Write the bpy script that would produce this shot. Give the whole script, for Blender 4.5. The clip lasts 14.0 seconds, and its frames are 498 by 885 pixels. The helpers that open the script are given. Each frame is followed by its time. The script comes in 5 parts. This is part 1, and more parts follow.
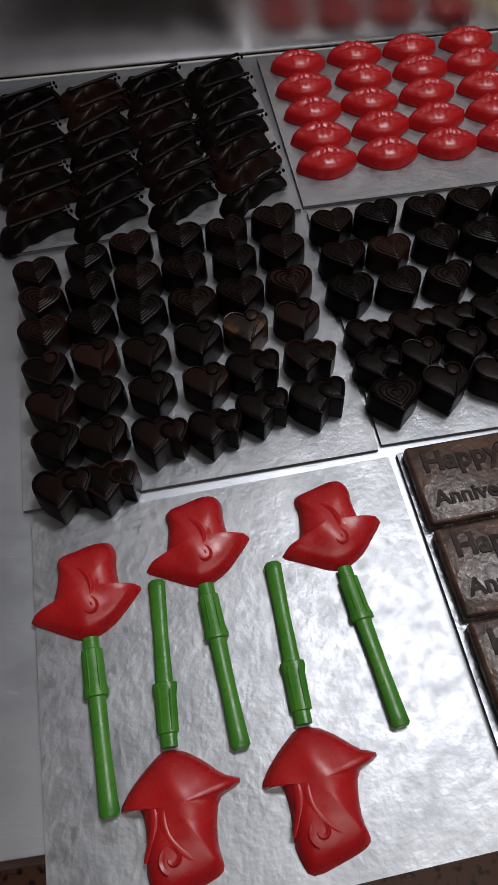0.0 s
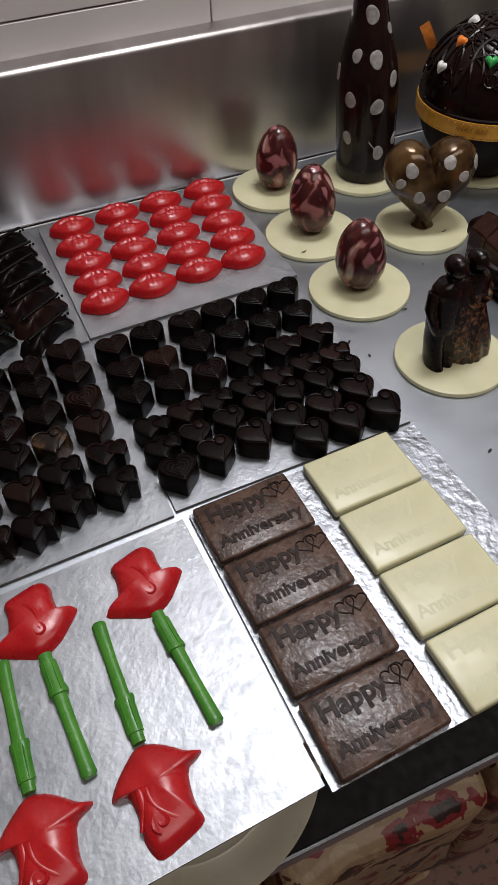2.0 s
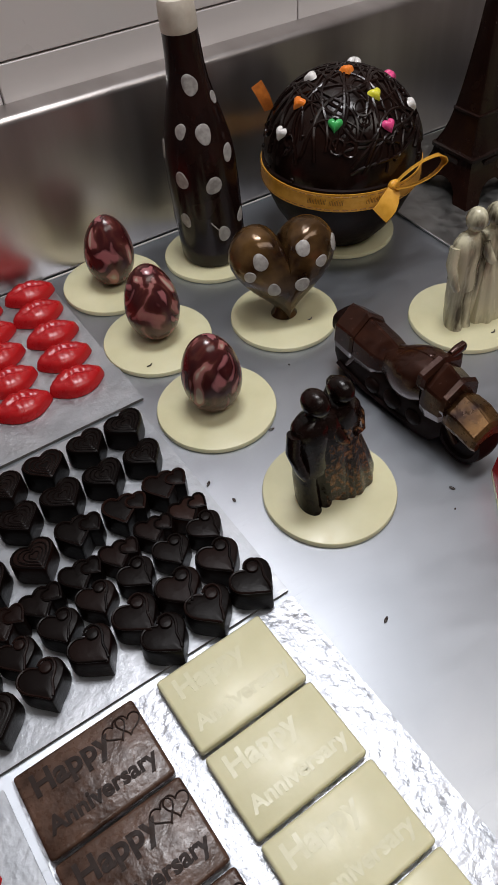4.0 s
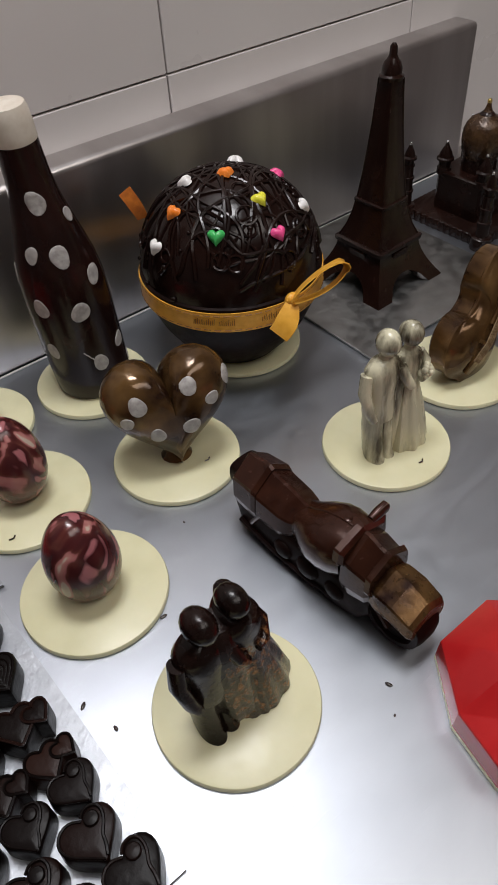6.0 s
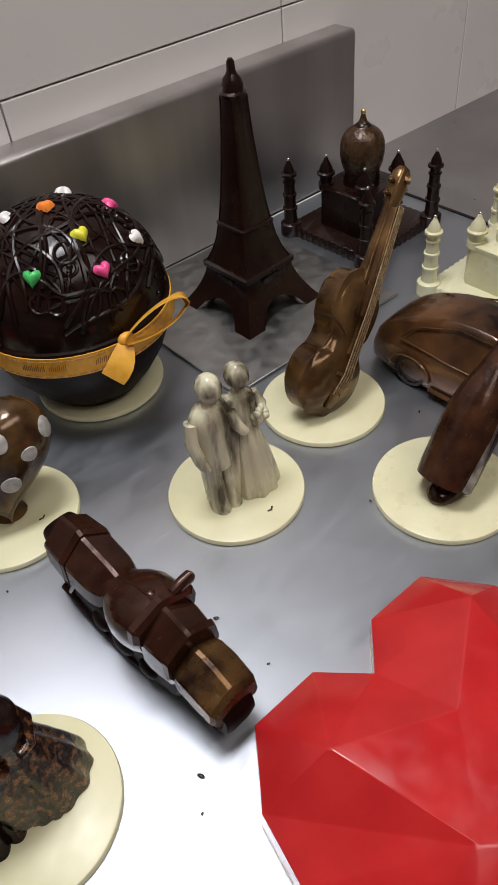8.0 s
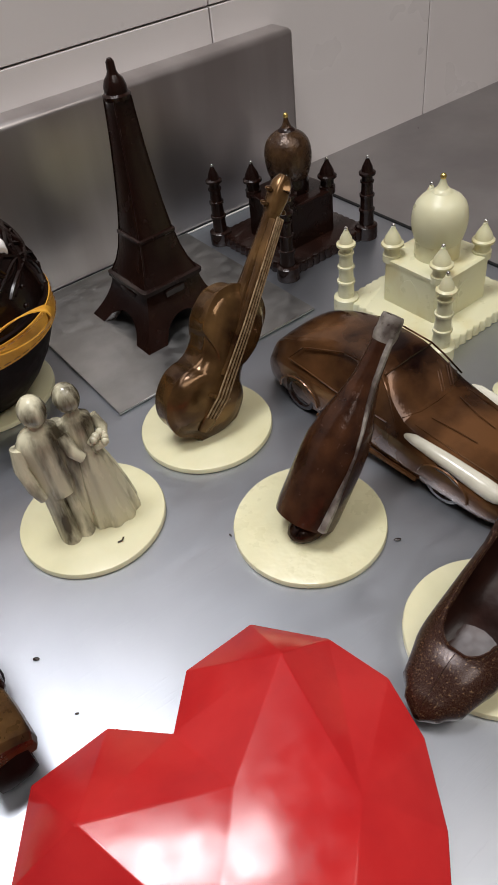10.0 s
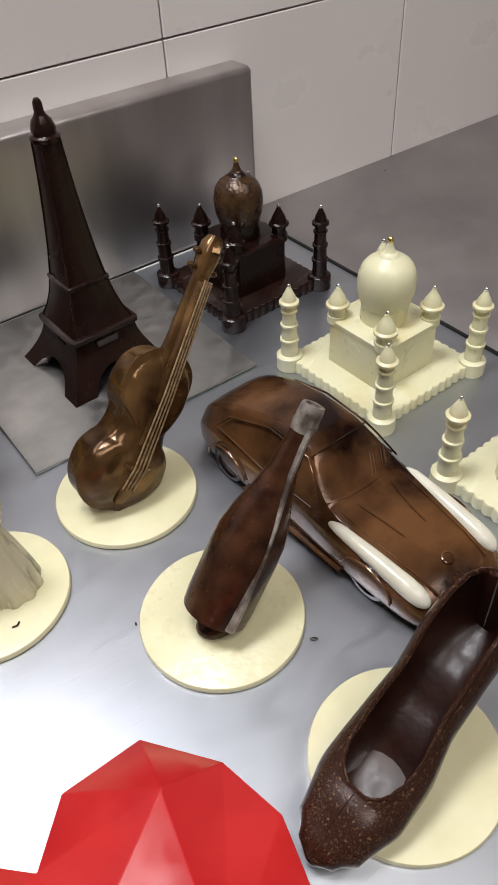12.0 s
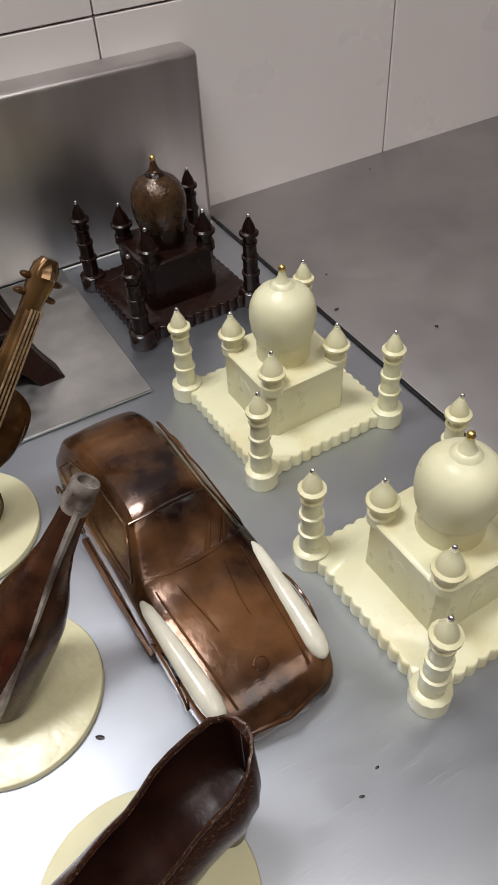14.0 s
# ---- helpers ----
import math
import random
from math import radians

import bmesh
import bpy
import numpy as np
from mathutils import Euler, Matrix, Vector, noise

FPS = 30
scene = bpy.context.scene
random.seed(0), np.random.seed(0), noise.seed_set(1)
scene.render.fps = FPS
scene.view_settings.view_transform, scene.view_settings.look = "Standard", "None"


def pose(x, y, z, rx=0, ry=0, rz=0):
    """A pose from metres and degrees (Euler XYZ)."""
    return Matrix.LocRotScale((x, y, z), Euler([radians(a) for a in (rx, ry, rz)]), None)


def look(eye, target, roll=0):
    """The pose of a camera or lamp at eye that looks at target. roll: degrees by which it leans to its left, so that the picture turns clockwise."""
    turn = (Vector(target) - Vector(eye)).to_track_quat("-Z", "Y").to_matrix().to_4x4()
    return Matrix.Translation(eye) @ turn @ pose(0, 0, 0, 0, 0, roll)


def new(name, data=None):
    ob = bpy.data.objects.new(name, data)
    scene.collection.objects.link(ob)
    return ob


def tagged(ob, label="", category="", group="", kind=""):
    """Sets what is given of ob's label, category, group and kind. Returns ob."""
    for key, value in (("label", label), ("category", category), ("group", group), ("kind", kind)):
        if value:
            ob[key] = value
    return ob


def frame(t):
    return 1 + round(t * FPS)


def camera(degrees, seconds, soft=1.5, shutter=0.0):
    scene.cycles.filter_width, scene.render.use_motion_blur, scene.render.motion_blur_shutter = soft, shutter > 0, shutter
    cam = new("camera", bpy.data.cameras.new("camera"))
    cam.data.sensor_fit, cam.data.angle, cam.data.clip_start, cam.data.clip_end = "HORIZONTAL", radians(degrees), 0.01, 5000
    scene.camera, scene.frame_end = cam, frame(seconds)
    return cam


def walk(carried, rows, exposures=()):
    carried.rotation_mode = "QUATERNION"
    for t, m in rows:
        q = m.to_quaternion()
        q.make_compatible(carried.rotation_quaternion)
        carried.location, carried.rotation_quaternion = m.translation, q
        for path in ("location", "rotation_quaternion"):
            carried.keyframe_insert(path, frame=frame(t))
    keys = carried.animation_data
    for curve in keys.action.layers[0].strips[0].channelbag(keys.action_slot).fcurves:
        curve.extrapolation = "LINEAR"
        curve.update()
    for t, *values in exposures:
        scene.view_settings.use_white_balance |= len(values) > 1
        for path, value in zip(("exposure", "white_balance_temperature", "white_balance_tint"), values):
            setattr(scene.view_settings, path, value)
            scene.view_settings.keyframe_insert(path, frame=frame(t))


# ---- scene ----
cam = camera(38.30, 14.0)
PATH = [
    (0, (0.0980, -0.0060, 0.3707), (0.2168, 1.0559, -1.3199), -2.09),
    (0.5, (0.0994, -0.0758, 0.4007), (0.2939, 1.0855, -1.2159), -3.16),
    (1, (0.1055, -0.1121, 0.4214), (0.4512, 1.0868, -1.1416), -1.95),
    (1.5, (0.1246, -0.1231, 0.4277), (0.5457, 1.0893, -1.1063), -2.49),
    (2, (0.1416, -0.1018, 0.4357), (0.6179, 1.1244, -1.0707), -2.67),
    (2.5, (0.1736, -0.0753, 0.4366), (0.6999, 1.1304, -1.0698), -2.70),
    (3, (0.2188, -0.0494, 0.4290), (0.7725, 1.1066, -1.1063), -3.42),
    (3.2, (0.2334, -0.0405, 0.4255), (0.7853, 1.1084, -1.1157), -4.14),
    (5.3, (0.3285, 0.0974, 0.4227), (1.1576, 1.2699, -0.9693), -3.22),
    (5.5, (0.3421, 0.0992, 0.4154), (1.1555, 1.2780, -0.9806), -4.06),
    (6, (0.3833, 0.1045, 0.4030), (1.2159, 1.2524, -1.0074), -4.07),
    (6.5, (0.4176, 0.1048, 0.3931), (1.2561, 1.2399, -1.0241), -4.57),
    (7, (0.4417, 0.0923, 0.3904), (1.2922, 1.2211, -1.0247), -5.01),
    (7.5, (0.4735, 0.0815, 0.3882), (1.3335, 1.1986, -1.0304), -5.52),
    (8, (0.5027, 0.0726, 0.3871), (1.3553, 1.2214, -1.0105), -6.53),
    (8.5, (0.5282, 0.0667, 0.3720), (1.3285, 1.2222, -1.0508), -7.38),
    (9, (0.5684, 0.0503, 0.3630), (1.3497, 1.2600, -1.0249), -7.32),
    (9.2, (0.5899, 0.0388, 0.3625), (1.3629, 1.2562, -1.0234), -8.01),
    (11.3, (0.6420, 0.0195, 0.3676), (1.4459, 1.2406, -0.9972), -5.12),
    (11.5, (0.6549, 0.0227, 0.3712), (1.4853, 1.2309, -0.9891), -3.72),
    (12, (0.6850, 0.0442, 0.3691), (1.5098, 1.2457, -1.0005), -3.77),
    (12.5, (0.7200, 0.0515, 0.3618), (1.5152, 1.2429, -1.0340), -5.35),
    (13, (0.7595, 0.0389, 0.3557), (1.5411, 1.2359, -1.0430), -5.22),
    (13.5, (0.7957, 0.0420, 0.3555), (1.5621, 1.2288, -1.0602), -3.36),
    (14, (0.8419, 0.0360, 0.3574), (1.4845, 1.2909, -1.0611), -3.93),
]


EXPOSURES = [(0.0, -0.86), (0.5, -0.78), (1.0, -0.57), (1.5, -0.44), (2.0, -0.39), (2.5, -0.39), (3.0, -0.42), (5.5, -0.28), (6.0, -0.27), (6.5, -0.14), (7.0, -0.07), (8.0, -0.03), (8.5, -0.15), (9.0, -0.09), (11.5, 0.21), (12.5, 0.34), (13.0, 0.34), (13.5, 0.14), (14.0, 0.19)]
walk(cam, [(t, look(eye, target, roll)) for t, eye, target, roll in PATH], EXPOSURES)

from mathutils.bvhtree import BVHTree

# ---- world and lamps ----
world = bpy.data.worlds.new("world")
scene.world = world
world.use_nodes = True
world.node_tree.nodes["Background"].inputs[0].default_value = (0.75, 0.8, 0.9, 1)
world.node_tree.nodes["Background"].inputs[1].default_value = 0.12


def area_lamp(name, eye, target, sx, sy, watts, colour):
    d = bpy.data.lights.new(name, "AREA")
    d.shape, d.size, d.size_y, d.energy, d.color = "RECTANGLE", sx, sy, watts, colour
    ob = new(name, d)
    ob.matrix_world = look(eye, target)
    return ob


area_lamp("ceiling_tube_light", (0.61, 0.45, 1.55), (0.60, 0.42, 0), 0.52, 0.28, 17.0, (0.975, 0.97, 1.0))
# Added broad fill with no known source; it brightens tiles and metal evenly.
area_lamp("room_fill_light", (0.9, -0.75, 1.97), (0.9, -0.6, 0), 2.2, 0.7, 24.0, (1.0, 0.94, 0.89))

# ---- materials ----


def shader(name):
    m = bpy.data.materials.new(name)
    m.use_nodes = True
    return m, m.node_tree.nodes, m.node_tree.links, m.node_tree.nodes["Principled BSDF"]


def mix_ramp(nodes, links, src, stops):
    r = nodes.new("ShaderNodeValToRGB")
    els = r.color_ramp.elements
    while len(els) < len(stops):
        els.new(0.5)
    for e, (p, c) in zip(els, stops):
        e.position, e.color = p, (*c, 1)
    links.new(src, r.inputs[0])
    return r


def noise_node(nodes, links, scale, detail=4.0, stretch=(1, 1, 1), space="Object", distort=0.0):
    tc = nodes.new("ShaderNodeTexCoord")
    mp = nodes.new("ShaderNodeMapping")
    mp.inputs["Scale"].default_value = stretch
    n = nodes.new("ShaderNodeTexNoise")
    n.inputs["Scale"].default_value, n.inputs["Detail"].default_value = scale, detail
    n.inputs["Distortion"].default_value = distort
    links.new(tc.outputs[space], mp.inputs[0])
    links.new(mp.outputs[0], n.inputs["Vector"])
    return n


def bump_to(nodes, links, bsdf, src, strength, distance):
    b = nodes.new("ShaderNodeBump")
    b.inputs["Strength"].default_value, b.inputs["Distance"].default_value = strength, distance
    links.new(src, b.inputs["Height"])
    links.new(b.outputs[0], bsdf.inputs["Normal"])
    return b


def surface(name, c1, c2, scale=60, rough=(0.3, 0.5), metal=0.0, bump=0.0, bump_scale=400, stretch=(1, 1, 1), coat=0.0, sss=0.0, spec=0.5, span=(0.35, 0.65)):
    """Two colours mixed by a noise, roughness varied by another, a fine bump."""
    m, nodes, links, b = shader(name)
    n = noise_node(nodes, links, scale, 5, stretch)
    links.new(mix_ramp(nodes, links, n.outputs[0], [(span[0], c1), (span[1], c2)]).outputs[0], b.inputs["Base Color"])
    n2 = noise_node(nodes, links, scale * 3.3, 3, stretch)
    mr = nodes.new("ShaderNodeMapRange")
    mr.inputs[1].default_value, mr.inputs[2].default_value = 0.3, 0.7
    mr.inputs[3].default_value, mr.inputs[4].default_value = rough
    links.new(n2.outputs[0], mr.inputs[0])
    links.new(mr.outputs[0], b.inputs["Roughness"])
    b.inputs["Metallic"].default_value = metal
    b.inputs["Coat Weight"].default_value = coat
    b.inputs["Specular IOR Level"].default_value = spec
    if sss:
        b.inputs["Subsurface Weight"].default_value = sss
        b.inputs["Subsurface Radius"].default_value = (0.004, 0.003, 0.002)
        b.inputs["Subsurface Scale"].default_value = 1.0
    if bump:
        n3 = noise_node(nodes, links, bump_scale, 3, stretch)
        bump_to(nodes, links, b, n3.outputs[0], 0.6, bump)
    return m


def worn_counter():
    """Stainless steel with cloudy wiping marks, streaks and fine scratches."""
    m, nodes, links, b = shader("brushed_steel")
    cloud = noise_node(nodes, links, 7, 6, (1, 1.3, 1), distort=0.8)
    links.new(mix_ramp(nodes, links, cloud.outputs[0], [(0.30, (0.475, 0.508, 0.556)), (0.55, (0.52, 0.55, 0.597)), (0.74, (0.55, 0.578, 0.622))]).outputs[0], b.inputs["Base Color"])
    smear = noise_node(nodes, links, 30, 6, (0.8, 1.8, 1), distort=1.0)
    mr = nodes.new("ShaderNodeMapRange")
    mr.inputs[1].default_value, mr.inputs[2].default_value = 0.3, 0.72
    mr.inputs[3].default_value, mr.inputs[4].default_value = 0.395, 0.46
    links.new(smear.outputs[0], mr.inputs[0])
    links.new(mr.outputs[0], b.inputs["Roughness"])
    b.inputs["Metallic"].default_value = 1.0
    scratch = noise_node(nodes, links, 40, 3, (1.0, 14, 1), distort=0.6)
    line = mix_ramp(nodes, links, scratch.outputs[0], [(0.60, (0, 0, 0)), (0.66, (1, 1, 1)), (0.70, (0, 0, 0))])
    bump_to(nodes, links, b, line.outputs[0], 0.5, 0.00006)
    return m


STEEL = worn_counter()
SPLASH_STEEL = surface("brushed_steel_upright", (0.50, 0.465, 0.455), (0.62, 0.59, 0.58), 3, (0.33, 0.40), 1.0, 0.000005, 90, (6, 1, 0.6))
# Browner and darker than STEEL: the dark reflection is put into the colour.
DIM_STEEL = surface("steel_dark_reflection", (0.36, 0.345, 0.345), (0.44, 0.425, 0.42), 8, (0.36, 0.46), 1.0, 0.000012, 420)
TRAY_STEEL = surface("dull_sheet_steel", (0.36, 0.36, 0.35), (0.46, 0.46, 0.45), 30, (0.3, 0.45), 1.0, 0.00005, 300)
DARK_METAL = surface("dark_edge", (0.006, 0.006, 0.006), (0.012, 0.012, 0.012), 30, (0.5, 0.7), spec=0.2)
FOIL = surface("silver_foil", (0.40, 0.42, 0.45), (0.49, 0.51, 0.54), 40, (0.38, 0.52), 1.0, 0.0005, 210)
CRUMPLED_FOIL = surface("crumpled_silver_foil", (0.40, 0.42, 0.46), (0.50, 0.52, 0.56), 40, (0.32, 0.48), 1.0, 0.0022, 130)
CARD = surface("grey_card", (0.10, 0.095, 0.09), (0.16, 0.15, 0.14), 200, (0.7, 0.9))
TILE = surface("white_wall_tile", (0.66, 0.62, 0.605), (0.70, 0.665, 0.65), 3, (0.27, 0.29))
GROUT = surface("grey_grout", (0.24, 0.22, 0.21), (0.30, 0.28, 0.27), 90, (0.7, 0.9))
SEALANT = surface("pale_sealant", (0.5, 0.5, 0.48), (0.6, 0.6, 0.58), 60, (0.4, 0.6))
# grey for the unseen room shell, set for its bounce light
ROOM_PAINT = surface("unseen_room_grey", (0.26, 0.235, 0.225), (0.32, 0.29, 0.28), 2, (0.7, 0.9))
WRINKLED_CHOC = surface("wrinkled_white_chocolate", (0.64, 0.61, 0.385), (0.71, 0.68, 0.45), 30, (0.24, 0.38), 0, 0.0022, 55, sss=0.1)
WHITE_CHOC = surface("white_chocolate", (0.64, 0.61, 0.385), (0.71, 0.68, 0.45), 30, (0.28, 0.42), 0, 0.0002, 90, sss=0.1)
DARK_CHOC = surface("dark_chocolate", (0.012, 0.006, 0.004), (0.03, 0.013, 0.008), 60, (0.22, 0.4), 0, 0.0002, 300)
RED_CHOC = surface("red_coloured_chocolate", (0.40, 0.008, 0.012), (0.50, 0.014, 0.016), 40, (0.22, 0.36), 0, 0.0003, 90, sss=0.05)
GREEN_CHOC = surface("green_coloured_chocolate", (0.045, 0.20, 0.02), (0.075, 0.27, 0.03), 60, (0.25, 0.4), 0, 0.0002, 200)
FLOOR_STONE = surface("brown_speckled_stone", (0.020, 0.007, 0.005), (0.19, 0.085, 0.056), 60, (0.3, 0.5), span=(0.34, 0.46))


def dark_bonbon():
    """Near-black chocolate, a few pieces browner than the rest."""
    m, nodes, links, b = shader("dark_bonbon_chocolate")
    info = nodes.new("ShaderNodeObjectInfo")
    tone = mix_ramp(nodes, links, info.outputs["Random"], [(0.0, (0.0030, 0.0018, 0.0016)), (0.6, (0.0052, 0.0026, 0.0022)), (0.88, (0.0115, 0.0048, 0.0037)), (1.0, (0.021, 0.0085, 0.006))])
    links.new(tone.outputs[0], b.inputs["Base Color"])
    n = noise_node(nodes, links, 180, 4)
    mr = nodes.new("ShaderNodeMapRange")
    mr.inputs[3].default_value, mr.inputs[4].default_value = 0.24, 0.44
    links.new(n.outputs[0], mr.inputs[0])
    links.new(mr.outputs[0], b.inputs["Roughness"])
    b.inputs["Specular IOR Level"].default_value = 0.10
    n2 = noise_node(nodes, links, 300, 3)
    bump_to(nodes, links, b, n2.outputs[0], 0.6, 0.0003)
    return m


DARK_BONBON = dark_bonbon()
GOLD_BLOOM = surface("bronze_dusted_chocolate", (0.010, 0.004, 0.003), (0.12, 0.06, 0.02), 75, (0.25, 0.45), 0.3, 0.0003, 260, span=(0.42, 0.68))
GLOSS_CHOC = surface("glossy_dark_chocolate", (0.006, 0.0025, 0.002), (0.013, 0.005, 0.0035), 30, (0.14, 0.28), 0, 0.0003, 120, spec=0.28)
BAR_CHOC = surface("brown_bar_chocolate", (0.040, 0.020, 0.013), (0.105, 0.058, 0.040), 70, (0.2, 0.4), 0, 0.0010, 170, spec=0.4)
BAR_RELIEF = surface("brown_bar_lettering", (0.012, 0.0055, 0.004), (0.024, 0.012, 0.008), 80, (0.4, 0.6), 0, 0.0003, 300, spec=0.2)
SPOT_WHITE = surface("pale_spot", (0.30, 0.28, 0.27), (0.46, 0.44, 0.42), 200, (0.25, 0.45), 0, 0.0003, 500)
CAP_WHITE = surface("cream_cap", (0.60, 0.53, 0.44), (0.70, 0.64, 0.55), 90, (0.35, 0.5), 0, 0.0004, 220)
BRONZE_CHOC = surface("bronze_chocolate", (0.018, 0.0065, 0.0035), (0.16, 0.086, 0.030), 34, (0.10, 0.22), 0.3, 0.0006, 70, span=(0.36, 0.68))
BRONZE_BOTTLE = surface("dusted_bottle_chocolate", (0.014, 0.0045, 0.003), (0.095, 0.038, 0.017), 60, (0.10, 0.28), 0.25, 0.0003, 400, span=(0.3, 0.85), spec=0.4)
PALE_BLOOM = surface("pale_bloom", (0.05, 0.035, 0.028), (0.30, 0.275, 0.24), 90, (0.25, 0.45), span=(0.36, 0.7))
MOTO_CHOC = surface("brown_motorcycle_chocolate", (0.020, 0.0062, 0.004), (0.058, 0.020, 0.011), 60, (0.14, 0.28), 0.35, 0.0002, 160, span=(0.25, 0.8), spec=0.4)
GOLD_DUST = surface("gold_dusted_chocolate", (0.024, 0.0082, 0.0044), (0.17, 0.088, 0.028), 60, (0.22, 0.38), 0.6, 0.0004, 260, span=(0.34, 0.72))
TOWER_CHOC = surface("matt_dark_chocolate", (0.007, 0.0027, 0.0021), (0.020, 0.0076, 0.005), 20, (0.16, 0.3), 0.05, 0.0003, 220, span=(0.25, 0.8), spec=0.3)
VIOLIN_CHOC = surface("amber_chocolate", (0.020, 0.0058, 0.0028), (0.215, 0.118, 0.042), 34, (0.12, 0.26), 0.55, 0.0006, 90, span=(0.3, 0.76))
SHOE_CHOC = surface("glittered_chocolate", (0.032, 0.0112, 0.0064), (0.26, 0.165, 0.085), 900, (0.2, 0.36), 0.2, 0.0002, 500, span=(0.56, 0.76))
CAR_CHOC = surface("bronzed_car_chocolate", (0.010, 0.003, 0.002), (0.165, 0.074, 0.029), 22, (0.10, 0.24), 0.35, 0.0003, 160, span=(0.36, 0.66))
# smooth inside without glitter; its shade is put into the darker colour
SHOE_INNER_SHADE = surface("smooth_shaded_shoe_inside", (0.012, 0.004, 0.003), (0.030, 0.011, 0.0075), 40, (0.30, 0.42), 0, 0.0004, 200, spec=0.3)
SHOE_SOLE = surface("polished_insole", (0.030, 0.012, 0.008), (0.055, 0.026, 0.017), 60, (0.36, 0.46), 0, 0.0002, 120, spec=0.4)
LAMP_WHITE = surface("glossy_white_chocolate", (0.52, 0.50, 0.41), (0.62, 0.60, 0.50), 60, (0.16, 0.28))
RED_GEM = surface("smooth_red_chocolate", (0.42, 0.014, 0.016), (0.50, 0.022, 0.022), 26, (0.14, 0.26), 0, 0.00015, 60)
# ivory with dark patina streaks that also stand in for crease shading
PALE_FIGURE = surface("ivory_patina_crease_shading", (0.065, 0.052, 0.032), (0.62, 0.585, 0.42), 44, (0.16, 0.32), 0, 0.0004, 260, (1.6, 1.6, 0.3), span=(0.36, 0.54))
DARK_FIGURE = surface("copper_dusted_chocolate", (0.005, 0.0023, 0.0018), (0.011, 0.0042, 0.003), 60, (0.18, 0.30), 0.0, 0.0003, 200, spec=0.3)
COPPER_DUST = surface("copper_dust", (0.014, 0.0048, 0.0028), (0.27, 0.115, 0.040), 260, (0.16, 0.34), 0.2, 0.0005, 260, (1, 1, 0.7), span=(0.48, 0.72))
BOTTLE_CHOC = surface("brown_black_chocolate", (0.009, 0.0036, 0.0032), (0.020, 0.0075, 0.006), 26, (0.14, 0.26), 0, 0.0003, 120, spec=0.3)
DOME_CHOC = surface("gilded_dome_chocolate", (0.016, 0.006, 0.0036), (0.11, 0.058, 0.024), 70, (0.2, 0.36), 0.3, 0.0012, 260, span=(0.3, 0.8))
ORANGE_RIBBON = surface("orange_ribbon", (0.42, 0.11, 0.015), (0.60, 0.18, 0.025), 160, (0.4, 0.55))
RIBBON = surface("yellow_satin_ribbon", (0.72, 0.34, 0.03), (0.84, 0.44, 0.06), 120, (0.35, 0.5), 0, 0.0002, 900)
RIBBON_INK = surface("ribbon_print", (0.22, 0.09, 0.01), (0.30, 0.13, 0.02), 200, (0.5, 0.6))
CANDY_GREEN = surface("green_candy", (0.05, 0.42, 0.10), (0.07, 0.48, 0.13), 90, (0.2, 0.35))
CANDY_PINK = surface("pink_candy", (0.78, 0.07, 0.25), (0.85, 0.10, 0.30), 90, (0.2, 0.35))
CANDY_YELLOW = surface("yellow_candy", (0.70, 0.66, 0.04), (0.78, 0.74, 0.07), 90, (0.2, 0.35))
CANDY_ORANGE = surface("orange_candy", (0.82, 0.20, 0.02), (0.88, 0.26, 0.04), 90, (0.2, 0.35))
CANDY_WHITE = surface("white_candy", (0.72, 0.70, 0.68), (0.8, 0.78, 0.76), 90, (0.2, 0.35))
SILVER_BEAD = surface("silver_bead", (0.75, 0.75, 0.76), (0.82, 0.82, 0.83), 200, (0.2, 0.3), 1.0)
GOLD_BEAD = surface("gold_bead", (0.70, 0.52, 0.16), (0.78, 0.6, 0.22), 200, (0.25, 0.35), 1.0)
STRING_CHOC = surface("pale_string_chocolate", (0.22, 0.14, 0.07), (0.36, 0.26, 0.15), 200, (0.2, 0.35), 0.2)
MATT_CHOC = surface("satin_dark_chocolate", (0.006, 0.0025, 0.002), (0.012, 0.005, 0.004), 40, (0.4, 0.55), 0, 0.0003, 160, spec=0.06)
PALACE_WHITE = surface("ivory_palace_chocolate", (0.60, 0.54, 0.30), (0.66, 0.64, 0.43), 24, (0.26, 0.4), 0, 0.0003, 140, sss=0.1, span=(0.28, 0.45))
PLATE_CREAM = surface("cream_glaze", (0.50, 0.45, 0.34), (0.58, 0.53, 0.42), 14, (0.25, 0.4))


def marbled():
    m, nodes, links, b = shader("marbled_egg_chocolate")
    n = noise_node(nodes, links, 30, 2.5, (1, 1, 0.8), distort=0.9)
    links.new(mix_ramp(nodes, links, n.outputs[0], [(0.36, (0.34, 0.12, 0.13)), (0.40, (0.045, 0.009, 0.010)), (0.47, (0.065, 0.013, 0.013)), (0.51, (0.10, 0.028, 0.022)), (0.53, (0.32, 0.11, 0.11)), (0.58, (0.42, 0.20, 0.17)), (0.60, (0.48, 0.38, 0.31))]).outputs[0], b.inputs["Base Color"])
    b.inputs["Roughness"].default_value = 0.2
    n2 = noise_node(nodes, links, 70, 2, distort=1.0)
    bump_to(nodes, links, b, n2.outputs[0], 0.4, 0.0006)
    return m


EGG = marbled()


